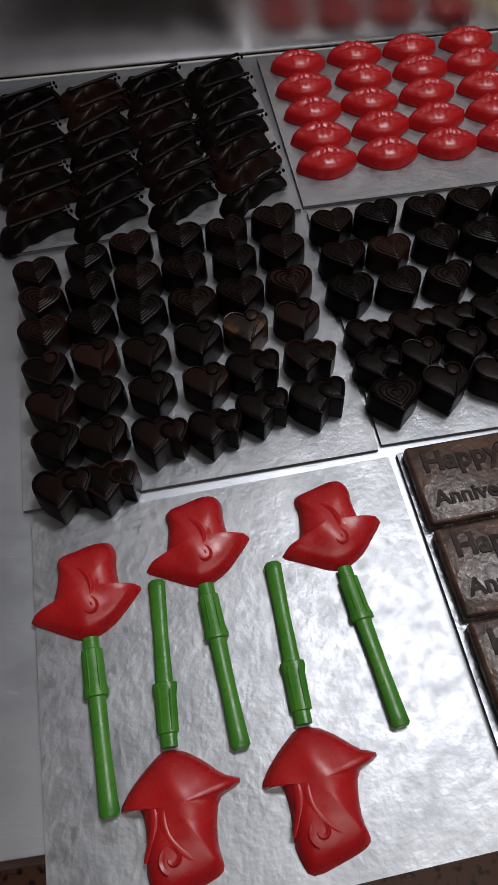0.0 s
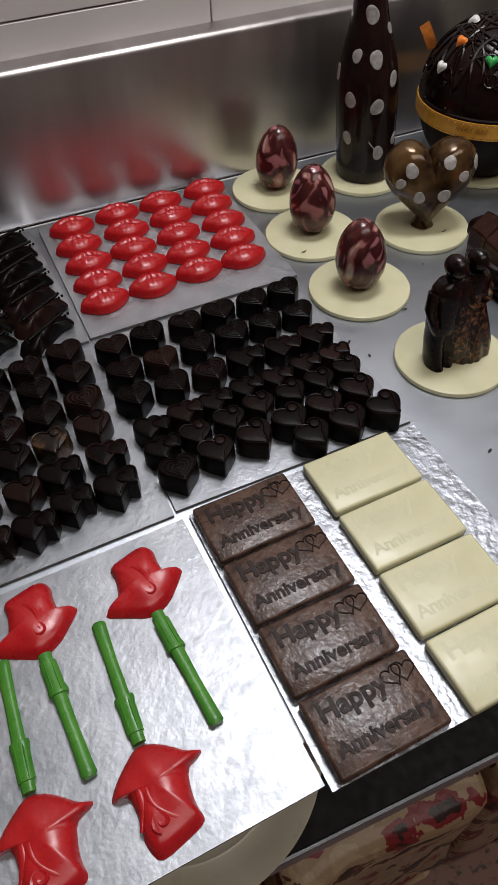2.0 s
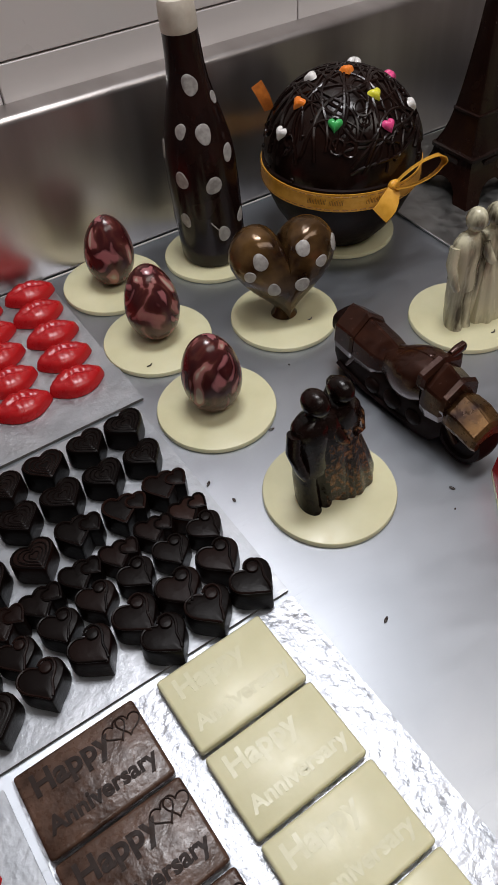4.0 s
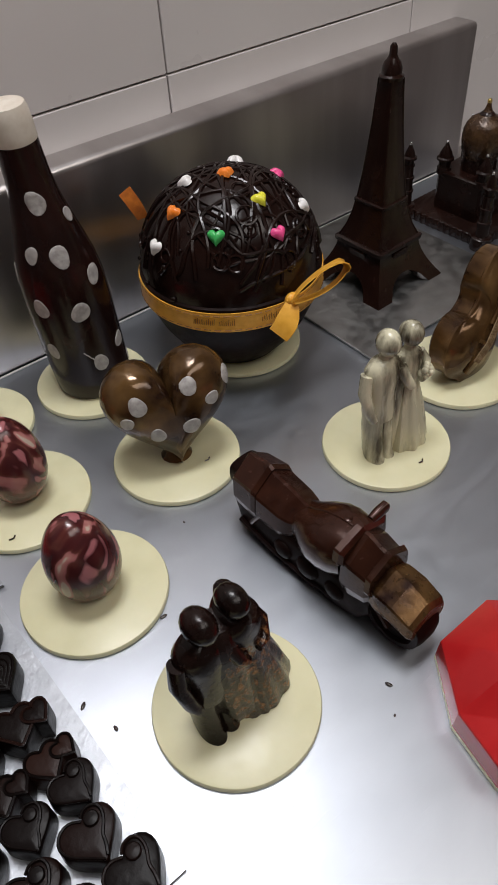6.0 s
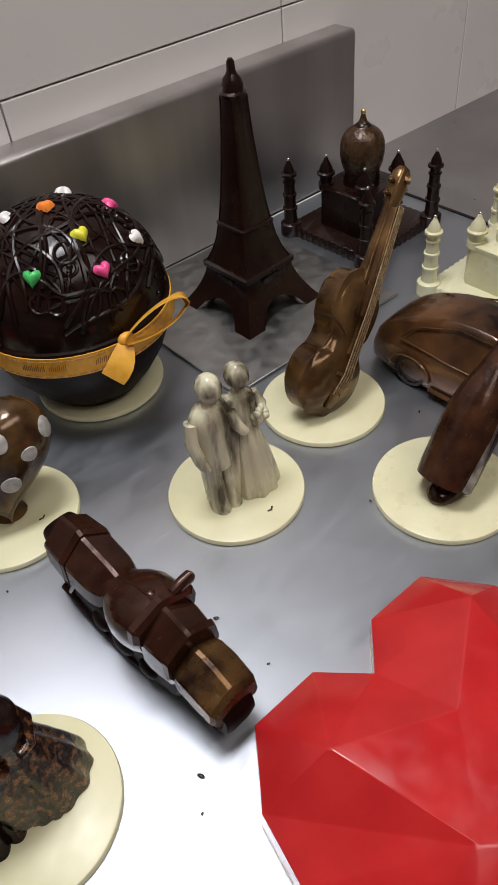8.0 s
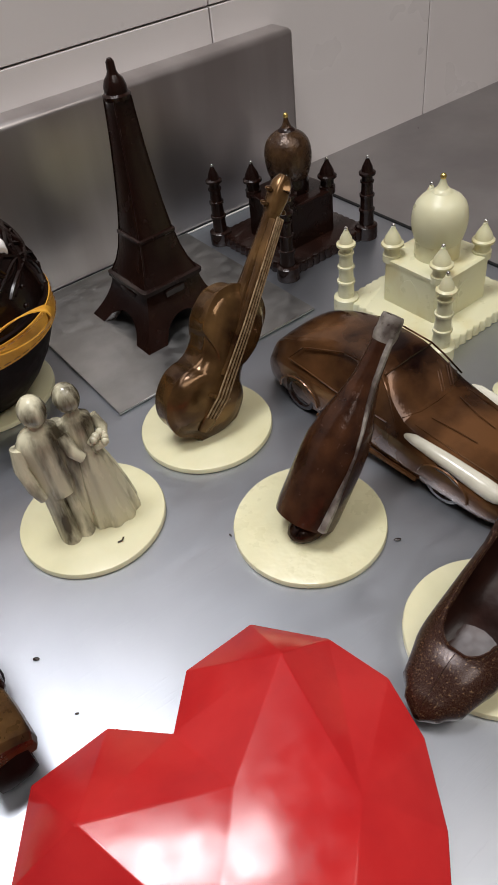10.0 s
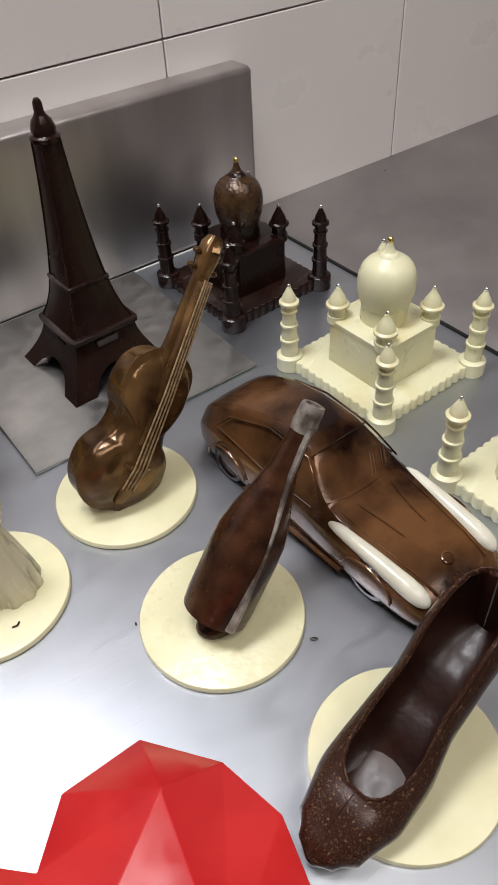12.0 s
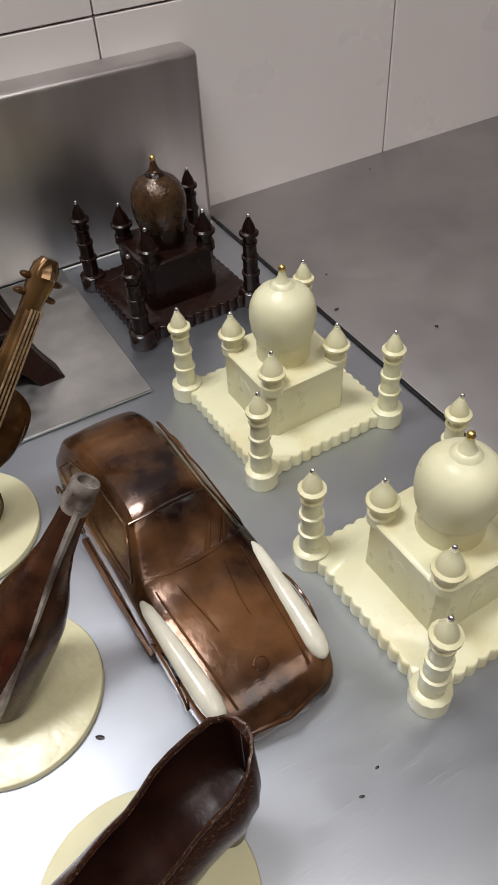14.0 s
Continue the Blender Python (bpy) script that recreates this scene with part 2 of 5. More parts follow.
def printed():
    m, nodes, links, b = shader("printed_sack_paper")
    n = noise_node(nodes, links, 15, 8, distort=0.2)
    r = mix_ramp(nodes, links, n.outputs[0], [(0.30, (0.03, 0.01, 0.008)), (0.36, (0.20, 0.015, 0.018)), (0.42, (0.36, 0.24, 0.14)), (0.50, (0.42, 0.30, 0.18)), (0.57, (0.10, 0.03, 0.016)), (0.62, (0.034, 0.014, 0.01))])
    r.color_ramp.interpolation = "CONSTANT"
    links.new(r.outputs[0], b.inputs["Base Color"])
    b.inputs["Roughness"].default_value = 0.45
    n2 = noise_node(nodes, links, 60, 3)
    bump_to(nodes, links, b, n2.outputs[0], 0.5, 0.004)
    return m


SACK = printed()

# ---- mesh helpers ----


def mesh_of(name, bm, mats, smooth=False):
    bmesh.ops.recalc_face_normals(bm, faces=bm.faces[:])
    me = bpy.data.meshes.new(name)
    bm.to_mesh(me)
    bm.free()
    for m in mats if isinstance(mats, (list, tuple)) else [mats]:
        me.materials.append(m)
    if smooth:
        me.shade_smooth()
        me.set_sharp_from_angle(angle=radians(40 if smooth is True else smooth))
    return me


def part(name, bm, mat, parent=None, label="", smooth=True, m=None):
    ob = new(name, mesh_of(name, bm, mat, smooth))
    if m is not None:
        ob.matrix_basis = m
    if parent is not None:
        ob.parent = parent
    if label:
        tagged(ob, label)
    return ob


def thing(name, m, label, category, group="", kind=""):
    ob = new(name)
    ob.empty_display_size = 0.02
    ob.matrix_basis = m
    return tagged(ob, label, category, group, kind)


def box(x0, x1, y0, y1, z0, z1, bevel=0.0, seg=2, bm=None):
    b = bmesh.new()
    bmesh.ops.create_cube(b, size=1, matrix=Matrix.Translation(((x0 + x1) / 2, (y0 + y1) / 2, (z0 + z1) / 2)) @ Matrix.Diagonal((x1 - x0, y1 - y0, z1 - z0, 1)))
    if bevel:
        bmesh.ops.bevel(b, geom=b.edges[:], offset=bevel, segments=seg, profile=0.5, affect="EDGES")
    return join(bm, b) if bm else b


def join(bm, other, m=None):
    if m is not None:
        bmesh.ops.transform(other, matrix=m, verts=other.verts[:])
    me = bpy.data.meshes.new("tmp")
    other.to_mesh(me)
    other.free()
    bm.from_mesh(me)
    bpy.data.meshes.remove(me)
    return bm


def loft(rings, caps=True, closed=True, bm=None):
    """A skin over rings of points, all of one length."""
    b = bm or bmesh.new()
    vs = [[b.verts.new(p) for p in r] for r in rings]
    n = len(rings[0])
    for r0, r1 in zip(vs, vs[1:]):
        for i in range(n if closed else n - 1):
            j = (i + 1) % n
            b.faces.new((r0[i], r0[j], r1[j], r1[i]))
    if caps:
        b.faces.new(vs[0][::-1])
        b.faces.new(vs[-1])
    return b


def turned(profile, n=32, caps=True, wobble=None):
    """A body of revolution about z from (radius, height) rows."""
    return loft([[(r * math.cos(2 * math.pi * i / n), r * math.sin(2 * math.pi * i / n), z) for i in range(n)] for r, z in profile], caps)


def prism(outline, z0, z1, bevel=0.0, seg=2):
    b = loft([[(x, y, z0) for x, y in outline], [(x, y, z1) for x, y in outline]])
    if bevel:
        top = [e for e in b.edges if all(v.co.z > z1 - 1e-6 for v in e.verts)]
        bmesh.ops.bevel(b, geom=top, offset=bevel, segments=seg, profile=0.5, affect="EDGES")
    return b


def tube(points, radius, n=8, caps=True, flat=1.0):
    """A tube along points; radius is a number or one per point."""
    pts = [Vector(p) for p in points]
    rad = radius if isinstance(radius, (list, tuple)) else [radius] * len(pts)
    rings, up = [], Vector((0.13, 0.31, 0.94))
    for i, p in enumerate(pts):
        d = (pts[min(i + 1, len(pts) - 1)] - pts[max(i - 1, 0)]).normalized()
        if abs(d.dot(up)) > 0.95:
            up = Vector((0.9, 0.1, 0.2))
        u = (up - d * up.dot(d)).normalized()
        w = d.cross(u)
        up = u
        rings.append([p + rad[i] * (math.cos(2 * math.pi * k / n) * w + flat * math.sin(2 * math.pi * k / n) * u) for k in range(n)])
    return loft(rings, caps)


# ---- structure ----
SEAM = 1.134
counter = tagged(part("counter", box(-1.2, SEAM - 0.0015, 0.023, 0.679, -0.045, 0.0, 0.002), STEEL), "brushed stainless steel work counter with faint scratches", "counter", kind="structure")
tagged(part("counter", box(SEAM + 0.0015, 2.6, 0.023, 0.679, -0.045, 0.0, 0.002), DIM_STEEL), "second stainless steel counter beyond a dark seam", "counter", kind="structure")
tagged(part("trim", box(SEAM - 0.0022, SEAM + 0.0016, 0.03, 0.643, -0.02, 0.0012, 0.001), DARK_METAL), "dark seam strip between the two counters", "seam", kind="structure")
splash = tagged(part("backsplash", box(-1.2, 1.131, 0.645, 0.679, 0.0, 0.1615, 0.006, 3), SPLASH_STEEL), "upright brushed steel backsplash with rounded top edge", "backsplash", kind="structure")
wall = tagged(part("wall_north", box(-1.6, 2.8, 0.6845, 0.85, -0.9, 2.0), GROUT), "white tiled kitchen wall with dark joints", "wall", kind="structure")
# Unseen south, west and east walls and ceiling, added for bounce and reflections.
tagged(part("wall_south", box(-1.6, 2.8, -2.3, -2.2, -0.9, 2.0), ROOM_PAINT), "added unseen room wall behind", "wall", kind="structure")
tagged(part("wall_west", box(-1.7, -1.6, -2.3, 0.85, -0.9, 2.0), ROOM_PAINT), "added unseen room wall", "wall", kind="structure")
tagged(part("wall_east", box(2.8, 2.9, -2.3, 0.85, -0.9, 2.0), ROOM_PAINT), "added unseen room wall", "wall", kind="structure")
tagged(part("ceiling", box(-1.7, 2.9, -2.3, 0.85, 2.0, 2.1), ROOM_PAINT), "added unseen ceiling", "ceiling", kind="structure")
tagged(part("floor", box(-1.7, 2.9, -2.3, 0.85, -1.0, -0.9), FLOOR_STONE), "brown speckled stone floor", "floor", kind="structure")
tagged(part("trim", tube([(-1.1, 0.6442, 0.0008), (0.5, 0.6442, 0.0008), (1.128, 0.6442, 0.0008)], 0.0011, 6), SEALANT), "pale sealant line along the backsplash foot", "sealant", kind="structure")
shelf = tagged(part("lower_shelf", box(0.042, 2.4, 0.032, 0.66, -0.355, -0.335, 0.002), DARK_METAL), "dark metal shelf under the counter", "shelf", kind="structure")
# ---- boards and discs ----


def cake_board(name, x0, x1, y0, y1, turn, label, z=0.0):
    """A card board wrapped in silver foil, with a card edge."""
    cx, cy, w, h = (x0 + x1) / 2, (y0 + y1) / 2, (x1 - x0) / 2, (y1 - y0) / 2
    ob = thing("cake_board", pose(cx, cy, z, 0, 0, turn), label, "cake board", "silver cake boards")
    part("card", box(-w, w, -h, h, 0.0003, 0.0022), CARD, ob, "grey card core")
    b = bmesh.new()
    bmesh.ops.create_grid(b, x_segments=24, y_segments=24, size=1)
    for v in b.verts:
        x, y = v.co.x * w, v.co.y * h
        n = noise.noise((x * 30, y * 30, cx * 50))
        v.co = (x * 1.002, y * 1.002, 0.0031 + 0.0003 * n)
    part("foil", b, CRUMPLED_FOIL if "greeting" in name else FOIL, ob, "crinkled silver foil")
    return ob


DISC_R = 0.0494
SIZE = Matrix.Diagonal((0.952, 0.952, 0.952, 1))
DISCS = dict(egg_a=(0.460, 0.597), egg_b=(0.4565, 0.4955), egg_c=(0.4560, 0.3905), couple_dark=(0.480, 0.2685), heart=(0.5680, 0.456), couple_white=(0.6992, 0.359), bottle=(0.566, 0.5825), violin=(0.809, 0.3805), small_bottle=(0.8036, 0.2567), shoe=(0.8265, 0.1300), bowl=(0.7000, 0.5410))
for x0, x1, y0, y1, turn, what in [(-0.0007, 0.2103, -0.0092, 0.1963, 3.2, "with five rose pops"), (-0.016, 0.1955, 0.2035, 0.411, 2.6, "under rows of dark hearts"), (-0.032, 0.1870, 0.4205, 0.628, 3.6, "under dark moulded pieces"), (0.1930, 0.408, 0.4325, 0.6395, 1.4, "under red lips"), (0.1998, 0.4045, 0.2140, 0.4265, 1.6, "under dark hearts"), (0.2142, 0.4115, -0.0040, 0.2075, 2.3, "under greeting bars")]:
    cake_board(what, x0, x1, y0, y1, turn, "silver foil cake board " + what)
# ---- shapes shared by several things ----


def heart_outline(n, w, h):
    """A heart with its point at -y, w wide and h high."""
    pts = []
    for i in range(n):
        a = 2 * math.pi * i / n
        x = 16 * math.sin(a) ** 3
        y = 13 * math.cos(a) - 5 * math.cos(2 * a) - 2 * math.cos(3 * a) - math.cos(4 * a)
        pts.append((x / 32 * w, (y + 2.5) / 29 * h))
    return pts


def smooth_closed(pts, per=4):
    """A closed Catmull-Rom curve through pts."""
    out, n = [], len(pts)
    for i in range(n):
        p0, p1, p2, p3 = (Vector(pts[(i + k) % n]) for k in (-1, 0, 1, 2))
        for s in range(per):
            t = s / per
            out.append(tuple(0.5 * (2 * p1 + (p2 - p0) * t + (2 * p0 - 5 * p1 + 4 * p2 - p3) * t * t + (3 * p1 - p0 - 3 * p2 + p3) * t ** 3)))
    return out


def domed(outline, height, centre=(0, 0), rings=6, power=0.5, z0=0.0, shape=None):
    """A low pillow over an outline; shape(x, y, r) adds relief."""
    rows = []
    for k in range(rings + 1):
        r = 1 - k / (rings + 0.35)
        z = z0 + height * (1 - r * r) ** power
        row = []
        for x, y in outline:
            px, py = centre[0] + (x - centre[0]) * r, centre[1] + (y - centre[1]) * r
            row.append((px, py, z + (shape(px, py, r) if shape and k else 0)))
        rows.append(row)
    return loft(rows)


def ball(r, m=None, u=12, v=8):
    b = bmesh.new()
    bmesh.ops.create_uvsphere(b, u_segments=u, v_segments=v, radius=r)
    if m is not None:
        bmesh.ops.transform(b, matrix=m, verts=b.verts[:])
    return b


def between(a, b):
    """A frame with its origin at a and z pointing to b."""
    a, b = Vector(a), Vector(b)
    return Matrix.Translation(a) @ (b - a).to_track_quat("Z", "Y").to_matrix().to_4x4()


# ---- wall tiles ----
TILE_W, TILE_H = 0.315, 0.45
tile_mesh = mesh_of("tile", box(-TILE_W / 2 + 0.0008, TILE_W / 2 - 0.0008, 0.0, 0.008, -TILE_H / 2 + 0.0008, TILE_H / 2 - 0.0008, 0.0008, 1), TILE)
for i in range(-6, 6):
    for j in range(-2, 4):
        t = new("tile", tile_mesh)
        t.matrix_basis = pose(1.055 + (i + 0.5) * TILE_W, 0.6785, 0.192 + (j + 0.5) * TILE_H)
        t.parent = wall

# ---- white chocolate discs ----
DISC_LABELS = dict(egg_a="under a marbled egg", egg_b="under a marbled egg", egg_c="under a marbled egg", couple_dark="under a dark couple figurine", heart="under a polka dot heart", couple_white="under a pale couple figurine", bottle="under a tall spotted bottle", violin="under a chocolate violin", small_bottle="with wrinkled drips under a small bottle", shoe="under a chocolate shoe", bowl="under a chocolate bowl")
for k, (x, y) in DISCS.items():
    r = {"bowl": 0.054}.get(k, DISC_R)
    rnd = random.Random(k)
    rows = [[(q * r * (1 + 0.006 * noise.noise((math.cos(a) * 2, math.sin(a) * 2, x * 40))) * math.cos(a), q * r * (1 + 0.006 * noise.noise((math.cos(a) * 2, math.sin(a) * 2, x * 40))) * math.sin(a), z) for a in [2 * math.pi * i / 64 for i in range(64)]] for q, z in [(0.985, 0.0002), (1.0, 0.001), (1.0, 0.0037), (0.99, 0.0047), (0.975, 0.005)]]
    tagged(part("disc", loft(rows), WRINKLED_CHOC if k == "small_bottle" else WHITE_CHOC, m=pose(x, y, 0, 0, 0, rnd.uniform(0, 360))), "round ivory white chocolate disc " + DISC_LABELS[k], "chocolate disc", "white chocolate discs")

# ---- heart bonbons ----
BON_W, BON_H, BON_Z = 0.0315, 0.0295, 0.0185


def soft_heart(n, w, h):
    """A heart with fuller sides and a blunt point."""
    ring = [(w * 0.47 * math.sin(2 * math.pi * i / n), h * 0.47 * math.cos(2 * math.pi * i / n)) for i in range(n)]
    return [(0.68 * x + 0.32 * u, 0.68 * y + 0.32 * v) for (x, y), (u, v) in zip(heart_outline(n, w * 1.08, h * 1.05), ring)]


def bonbon_body(w, h, z, n=36):
    o = soft_heart(n, w, h)
    rows = []
    for s, zz in [(0.99, 0), (1.0, 0.002), (0.97, z * 0.8), (0.95, z * 0.93), (0.9, z * 0.985), (0.82, z), (0.4, z + 0.0006)]:
        rows.append([(x * s, y * s, zz) for x, y in o])
    return loft(rows)


def rim(w, h, z, r, m=None, n=30, outline=heart_outline):
    o = outline(n, w, h)
    o.append(o[0])
    b = tube([(x, y, z) for x, y in o], r, 5)
    if m is not None:
        bmesh.ops.transform(b, matrix=m, verts=b.verts[:])
    return b


def swirl(turns, r0, r1, z, rad, m):
    k = 26
    b = tube([(((r0 + (r1 - r0) * i / k) * math.cos(2 * math.pi * turns * i / k)), ((r0 + (r1 - r0) * i / k) * math.sin(2 * math.pi * turns * i / k)), z) for i in range(k + 1)], rad, 5)
    bmesh.ops.transform(b, matrix=m, verts=b.verts[:])
    return b


def smooth_line(pts, per=4):
    """A Catmull-Rom line through points of the plane."""
    p = [Vector(a) for a in pts]
    p = [2 * p[0] - p[1]] + p + [2 * p[-1] - p[-2]]
    out = []
    for i in range(1, len(p) - 2):
        for k in range(per):
            u = k / per
            out.append(tuple(0.5 * (2 * p[i] + (p[i + 1] - p[i - 1]) * u + (2 * p[i - 1] - 5 * p[i] + 4 * p[i + 1] - p[i + 2]) * u * u + (3 * p[i] - p[i - 1] - 3 * p[i + 1] + p[i + 2]) * u ** 3)))
    return out + [tuple(p[-2])]


def bonbon_double():
    b = bonbon_body(BON_W * 0.86, BON_H * 0.95, BON_Z)
    bmesh.ops.transform(b, matrix=pose(-0.003, 0, 0, 0, 0, -8), verts=b.verts[:])
    join(b, bonbon_body(BON_W * 0.55, BON_H * 0.6, BON_Z * 1.04), pose(0.0095, -0.001, 0, 0, 0, 14))
    r = rim(BON_W * 0.74, BON_H * 0.82, BON_Z + 0.0003, 0.0010, pose(-0.003, 0, 0, 0, 0, -8), 30, soft_heart)
    join(r, rim(BON_W * 0.46, BON_H * 0.5, BON_Z * 1.04 + 0.0003, 0.0010, pose(0.0095, -0.001, 0, 0, 0, 14), 30, soft_heart))
    return b, r


def bonbon_plain():
    """A heart with nested heart-shaped grooves on its top."""
    b = bonbon_body(BON_W, BON_H, BON_Z)
    r = rim(BON_W * 0.84, BON_H * 0.84, BON_Z + 0.0001, 0.0008, None, 30, soft_heart)
    for q in (0.62, 0.42, 0.22):
        join(r, rim(BON_W * q, BON_H * q, BON_Z + 0.0004, 0.0007, pose(0, -0.0012 * (1 - q), 0), 24, soft_heart))
    return b, r


def bonbon_swirl():
    """A heart with a raised button on one lobe and an S-shaped ridge beside it."""
    b = bonbon_body(BON_W * 0.96, BON_H, BON_Z)
    o = soft_heart(36, BON_W * 0.88, BON_H * 0.88)
    r = tube([(x, y, BON_Z + 0.0002) for x, y in o[18:36] + o[:1]], 0.0008, 6)
    line = [(0.0005, 0.0098), (0.0040, 0.0122), (0.0088, 0.0112), (0.0104, 0.0070), (0.0088, 0.0020), (0.0052, -0.0030), (0.0038, -0.0078), (0.0018, -0.0124)]
    join(r, tube([(x, y, BON_Z + 0.0004) for x, y in smooth_line(line)], 0.0009, 6))
    join(r, turned([(0.0040, BON_Z - 0.0006), (0.0040, BON_Z + 0.0014), (0.0034, BON_Z + 0.0021), (0.0016, BON_Z + 0.0024)], 18), pose(0.0045, 0.0062, 0))
    return b, r


BONBONS = []
for f in (bonbon_plain, bonbon_double, bonbon_swirl):
    b, r = f()
    BONBONS.append((mesh_of("chocolate_heart", b, DARK_BONBON, True), mesh_of("relief", r, DARK_BONBON, True)))
GOLD_BONBON = [(a.copy(), r.copy()) for a, r in BONBONS]
for a, r in GOLD_BONBON:
    a.materials[0] = GOLD_BLOOM
    r.materials[0] = GOLD_BLOOM


def bonbon(kind, x, y, turn, size, gold=False):
    body, relief = (GOLD_BONBON if gold else BONBONS)[kind]
    ob = new("chocolate_heart", body)
    ob.matrix_basis = pose(x, y, 0.0036, 0, 0, turn) @ Matrix.Diagonal((size, size, size, 1))
    what = ("plain dark chocolate heart bonbon on a foil board", "dark chocolate bonbon of two joined hearts on foil", "dark chocolate heart bonbon with a swirl on foil")[kind]
    tagged(ob, "bronze dusted chocolate heart bonbon on a foil board" if gold else what, "bonbon", "heart bonbons")
    child = new("relief", relief)
    child.parent = ob
    return ob


rnd = random.Random(4)
# the board beside the discs: rows from the back to the front
for count, x0, dx, y0, dy, kinds in [(6, 0.2095, 0.0342, 0.394, 0.0015, "000000"), (6, 0.2090, 0.0340, 0.359, 0.0016, "000000"), (6, 0.2090, 0.0335, 0.326, 0.0010, "000111"), (7, 0.2110, 0.0285, 0.288, 0.0028, "1111111"), (7, 0.2120, 0.0288, 0.265, 0.0030, "1222222"), (6, 0.2165, 0.0322, 0.238, 0.0034, "022222"), (3, 0.322, 0.0325, 0.2260, 0.0020, "222")]:
    for i in range(count):
        bonbon(int(kinds[i]), x0 + dx * i + rnd.uniform(-0.0012, 0.0012), y0 + dy * i - 0.003 + rnd.uniform(-0.0012, 0.0012), rnd.uniform(-9, 9) + 6, rnd.uniform(0.96, 1.03) * (0.90 if count == 7 else 1.02))
# the board behind the roses: columns
for c, (x0, xs, y0, y1, count) in enumerate([(-0.003, 0.018, 0.378, 0.204, 7), (0.032, 0.010, 0.386, 0.204, 7), (0.064, 0.008, 0.393, 0.230, 6), (0.099, 0.005, 0.396, 0.232, 6), (0.134, 0.000, 0.399, 0.241, 6), (0.168, 0.001, 0.403, 0.243, 6)]):
    for i in range(count):
        f = i / (count - 1)
        kind = 1 if i == count - 1 or (c >= 4 and i == count - 2) else (2 if i > 2 else 0)
        bonbon(kind, x0 + xs * f + rnd.uniform(-0.001, 0.001), y0 + (y1 - y0) * f - 0.003 + rnd.uniform(-0.0015, 0.0015), rnd.uniform(-10, 10) + 5, rnd.uniform(0.96, 1.04) * 1.0, (c, i) == (4, 3))

# ---- long moulded pieces ----


def long_piece_meshes():
    o = smooth_closed([(-0.033, 0.0), (-0.028, 0.010), (-0.018, 0.0105), (-0.010, 0.0065), (-0.003, 0.0075), (0.005, 0.0055), (0.014, 0.0035), (0.024, 0.0038), (0.031, 0.006), (0.035, 0.0), (0.031, -0.006), (0.024, -0.0038), (0.014, -0.0035), (0.005, -0.0055), (-0.003, -0.0075), (-0.010, -0.0065), (-0.018, -0.0105), (-0.028, -0.010)], 2)
    b = domed(o, 0.013, (0, 0), 5, 0.35)
    r = tube([(-0.018, 0, 0.0135), (0.0, 0, 0.0138), (0.028, 0, 0.0135)], 0.0014, 6)
    join(r, swirl(1.0, 0.004, 0.004, 0.0132, 0.0007, pose(-0.016, 0, 0)))
    for x in (0.027, 0.031):
        join(r, ball(0.0014, pose(x, 0.003, 0.0115), 8, 6))
        join(r, ball(0.0014, pose(x, -0.003, 0.0115), 8, 6))
    return mesh_of("chocolate_guitar", b, DARK_BONBON, True), mesh_of("string_ridge", r, DARK_BONBON, True)


LONG, STRINGS = long_piece_meshes()
for j in range(7):
    for i in range(4):
        ob = new("chocolate_guitar", LONG)
        ob.matrix_basis = pose(-0.006 + 0.0545 * i + 0.004 * (j % 2) - 0.002 * j + rnd.uniform(-0.002, 0.002), 0.430 + 0.0268 * j + 0.0045 * i + rnd.uniform(-0.002, 0.002), 0.0036, 0, rnd.uniform(-6, 2), 24 + rnd.uniform(-6, 6)) @ Matrix.Diagonal((0.93, 1, 1.15, 1))
        tagged(ob, "long dark chocolate guitar piece on a foil board", "chocolate piece", "long chocolate pieces")
        c = new("string_ridge", STRINGS)
        c.parent = ob

# ---- red lips ----


def lips_mesh():
    o = smooth_closed([(-0.026, 0.0005), (-0.018, 0.0085), (-0.007, 0.0145), (0.0, 0.0125), (0.007, 0.0145), (0.018, 0.0085), (0.026, 0.0005), (0.017, -0.0085), (0.006, -0.0135), (-0.006, -0.0135), (-0.017, -0.0085)], 3)

    def crease(x, y, r):
        return -0.0024 * math.exp(-((y - 0.0008 - 0.0015 * math.cos(x * 240)) / 0.0024) ** 2) * max(0, 1 - (x / 0.024) ** 2) + 0.0003 * math.sin(x * 900)
    b = domed(o, 0.0112, (0, 0.0005), 14, 0.34, 0.0, crease)
    return mesh_of("lip_bonbon", b, RED_CHOC, True)


LIPS = lips_mesh()
for j in range(5):
    for i in range(4):
        ob = new("lip_bonbon", LIPS)
        ob.matrix_basis = pose(0.2235 + 0.0530 * i * (1 - 0.018 * j) + rnd.uniform(-0.0015, 0.0015), 0.6125 - 0.0352 * j + 0.0036 * i + rnd.uniform(-0.0015, 0.0015), 0.0037, 0, 0, rnd.uniform(-6, 6)) @ Matrix.Diagonal((0.98, 1.14, 1.2, 1))
        tagged(ob, "glossy red chocolate lips on a foil board", "chocolate lips", "red chocolate lips")

# ---- rose pops ----


def flow(pts, per=5):
    """A smooth open line through points."""
    p = [Vector(a) for a in pts]
    p = [2 * p[0] - p[1]] + p + [2 * p[-1] - p[-2]]
    out = []
    for i in range(1, len(p) - 2):
        for k in range(per):
            u = k / per
            out.append(0.5 * (2 * p[i] + (p[i + 1] - p[i - 1]) * u + (2 * p[i - 1] - 5 * p[i] + 4 * p[i + 1] - p[i + 2]) * u * u + (3 * p[i] - p[i - 1] - 3 * p[i + 1] + p[i + 2]) * u ** 3))
    return out + [p[-2]]


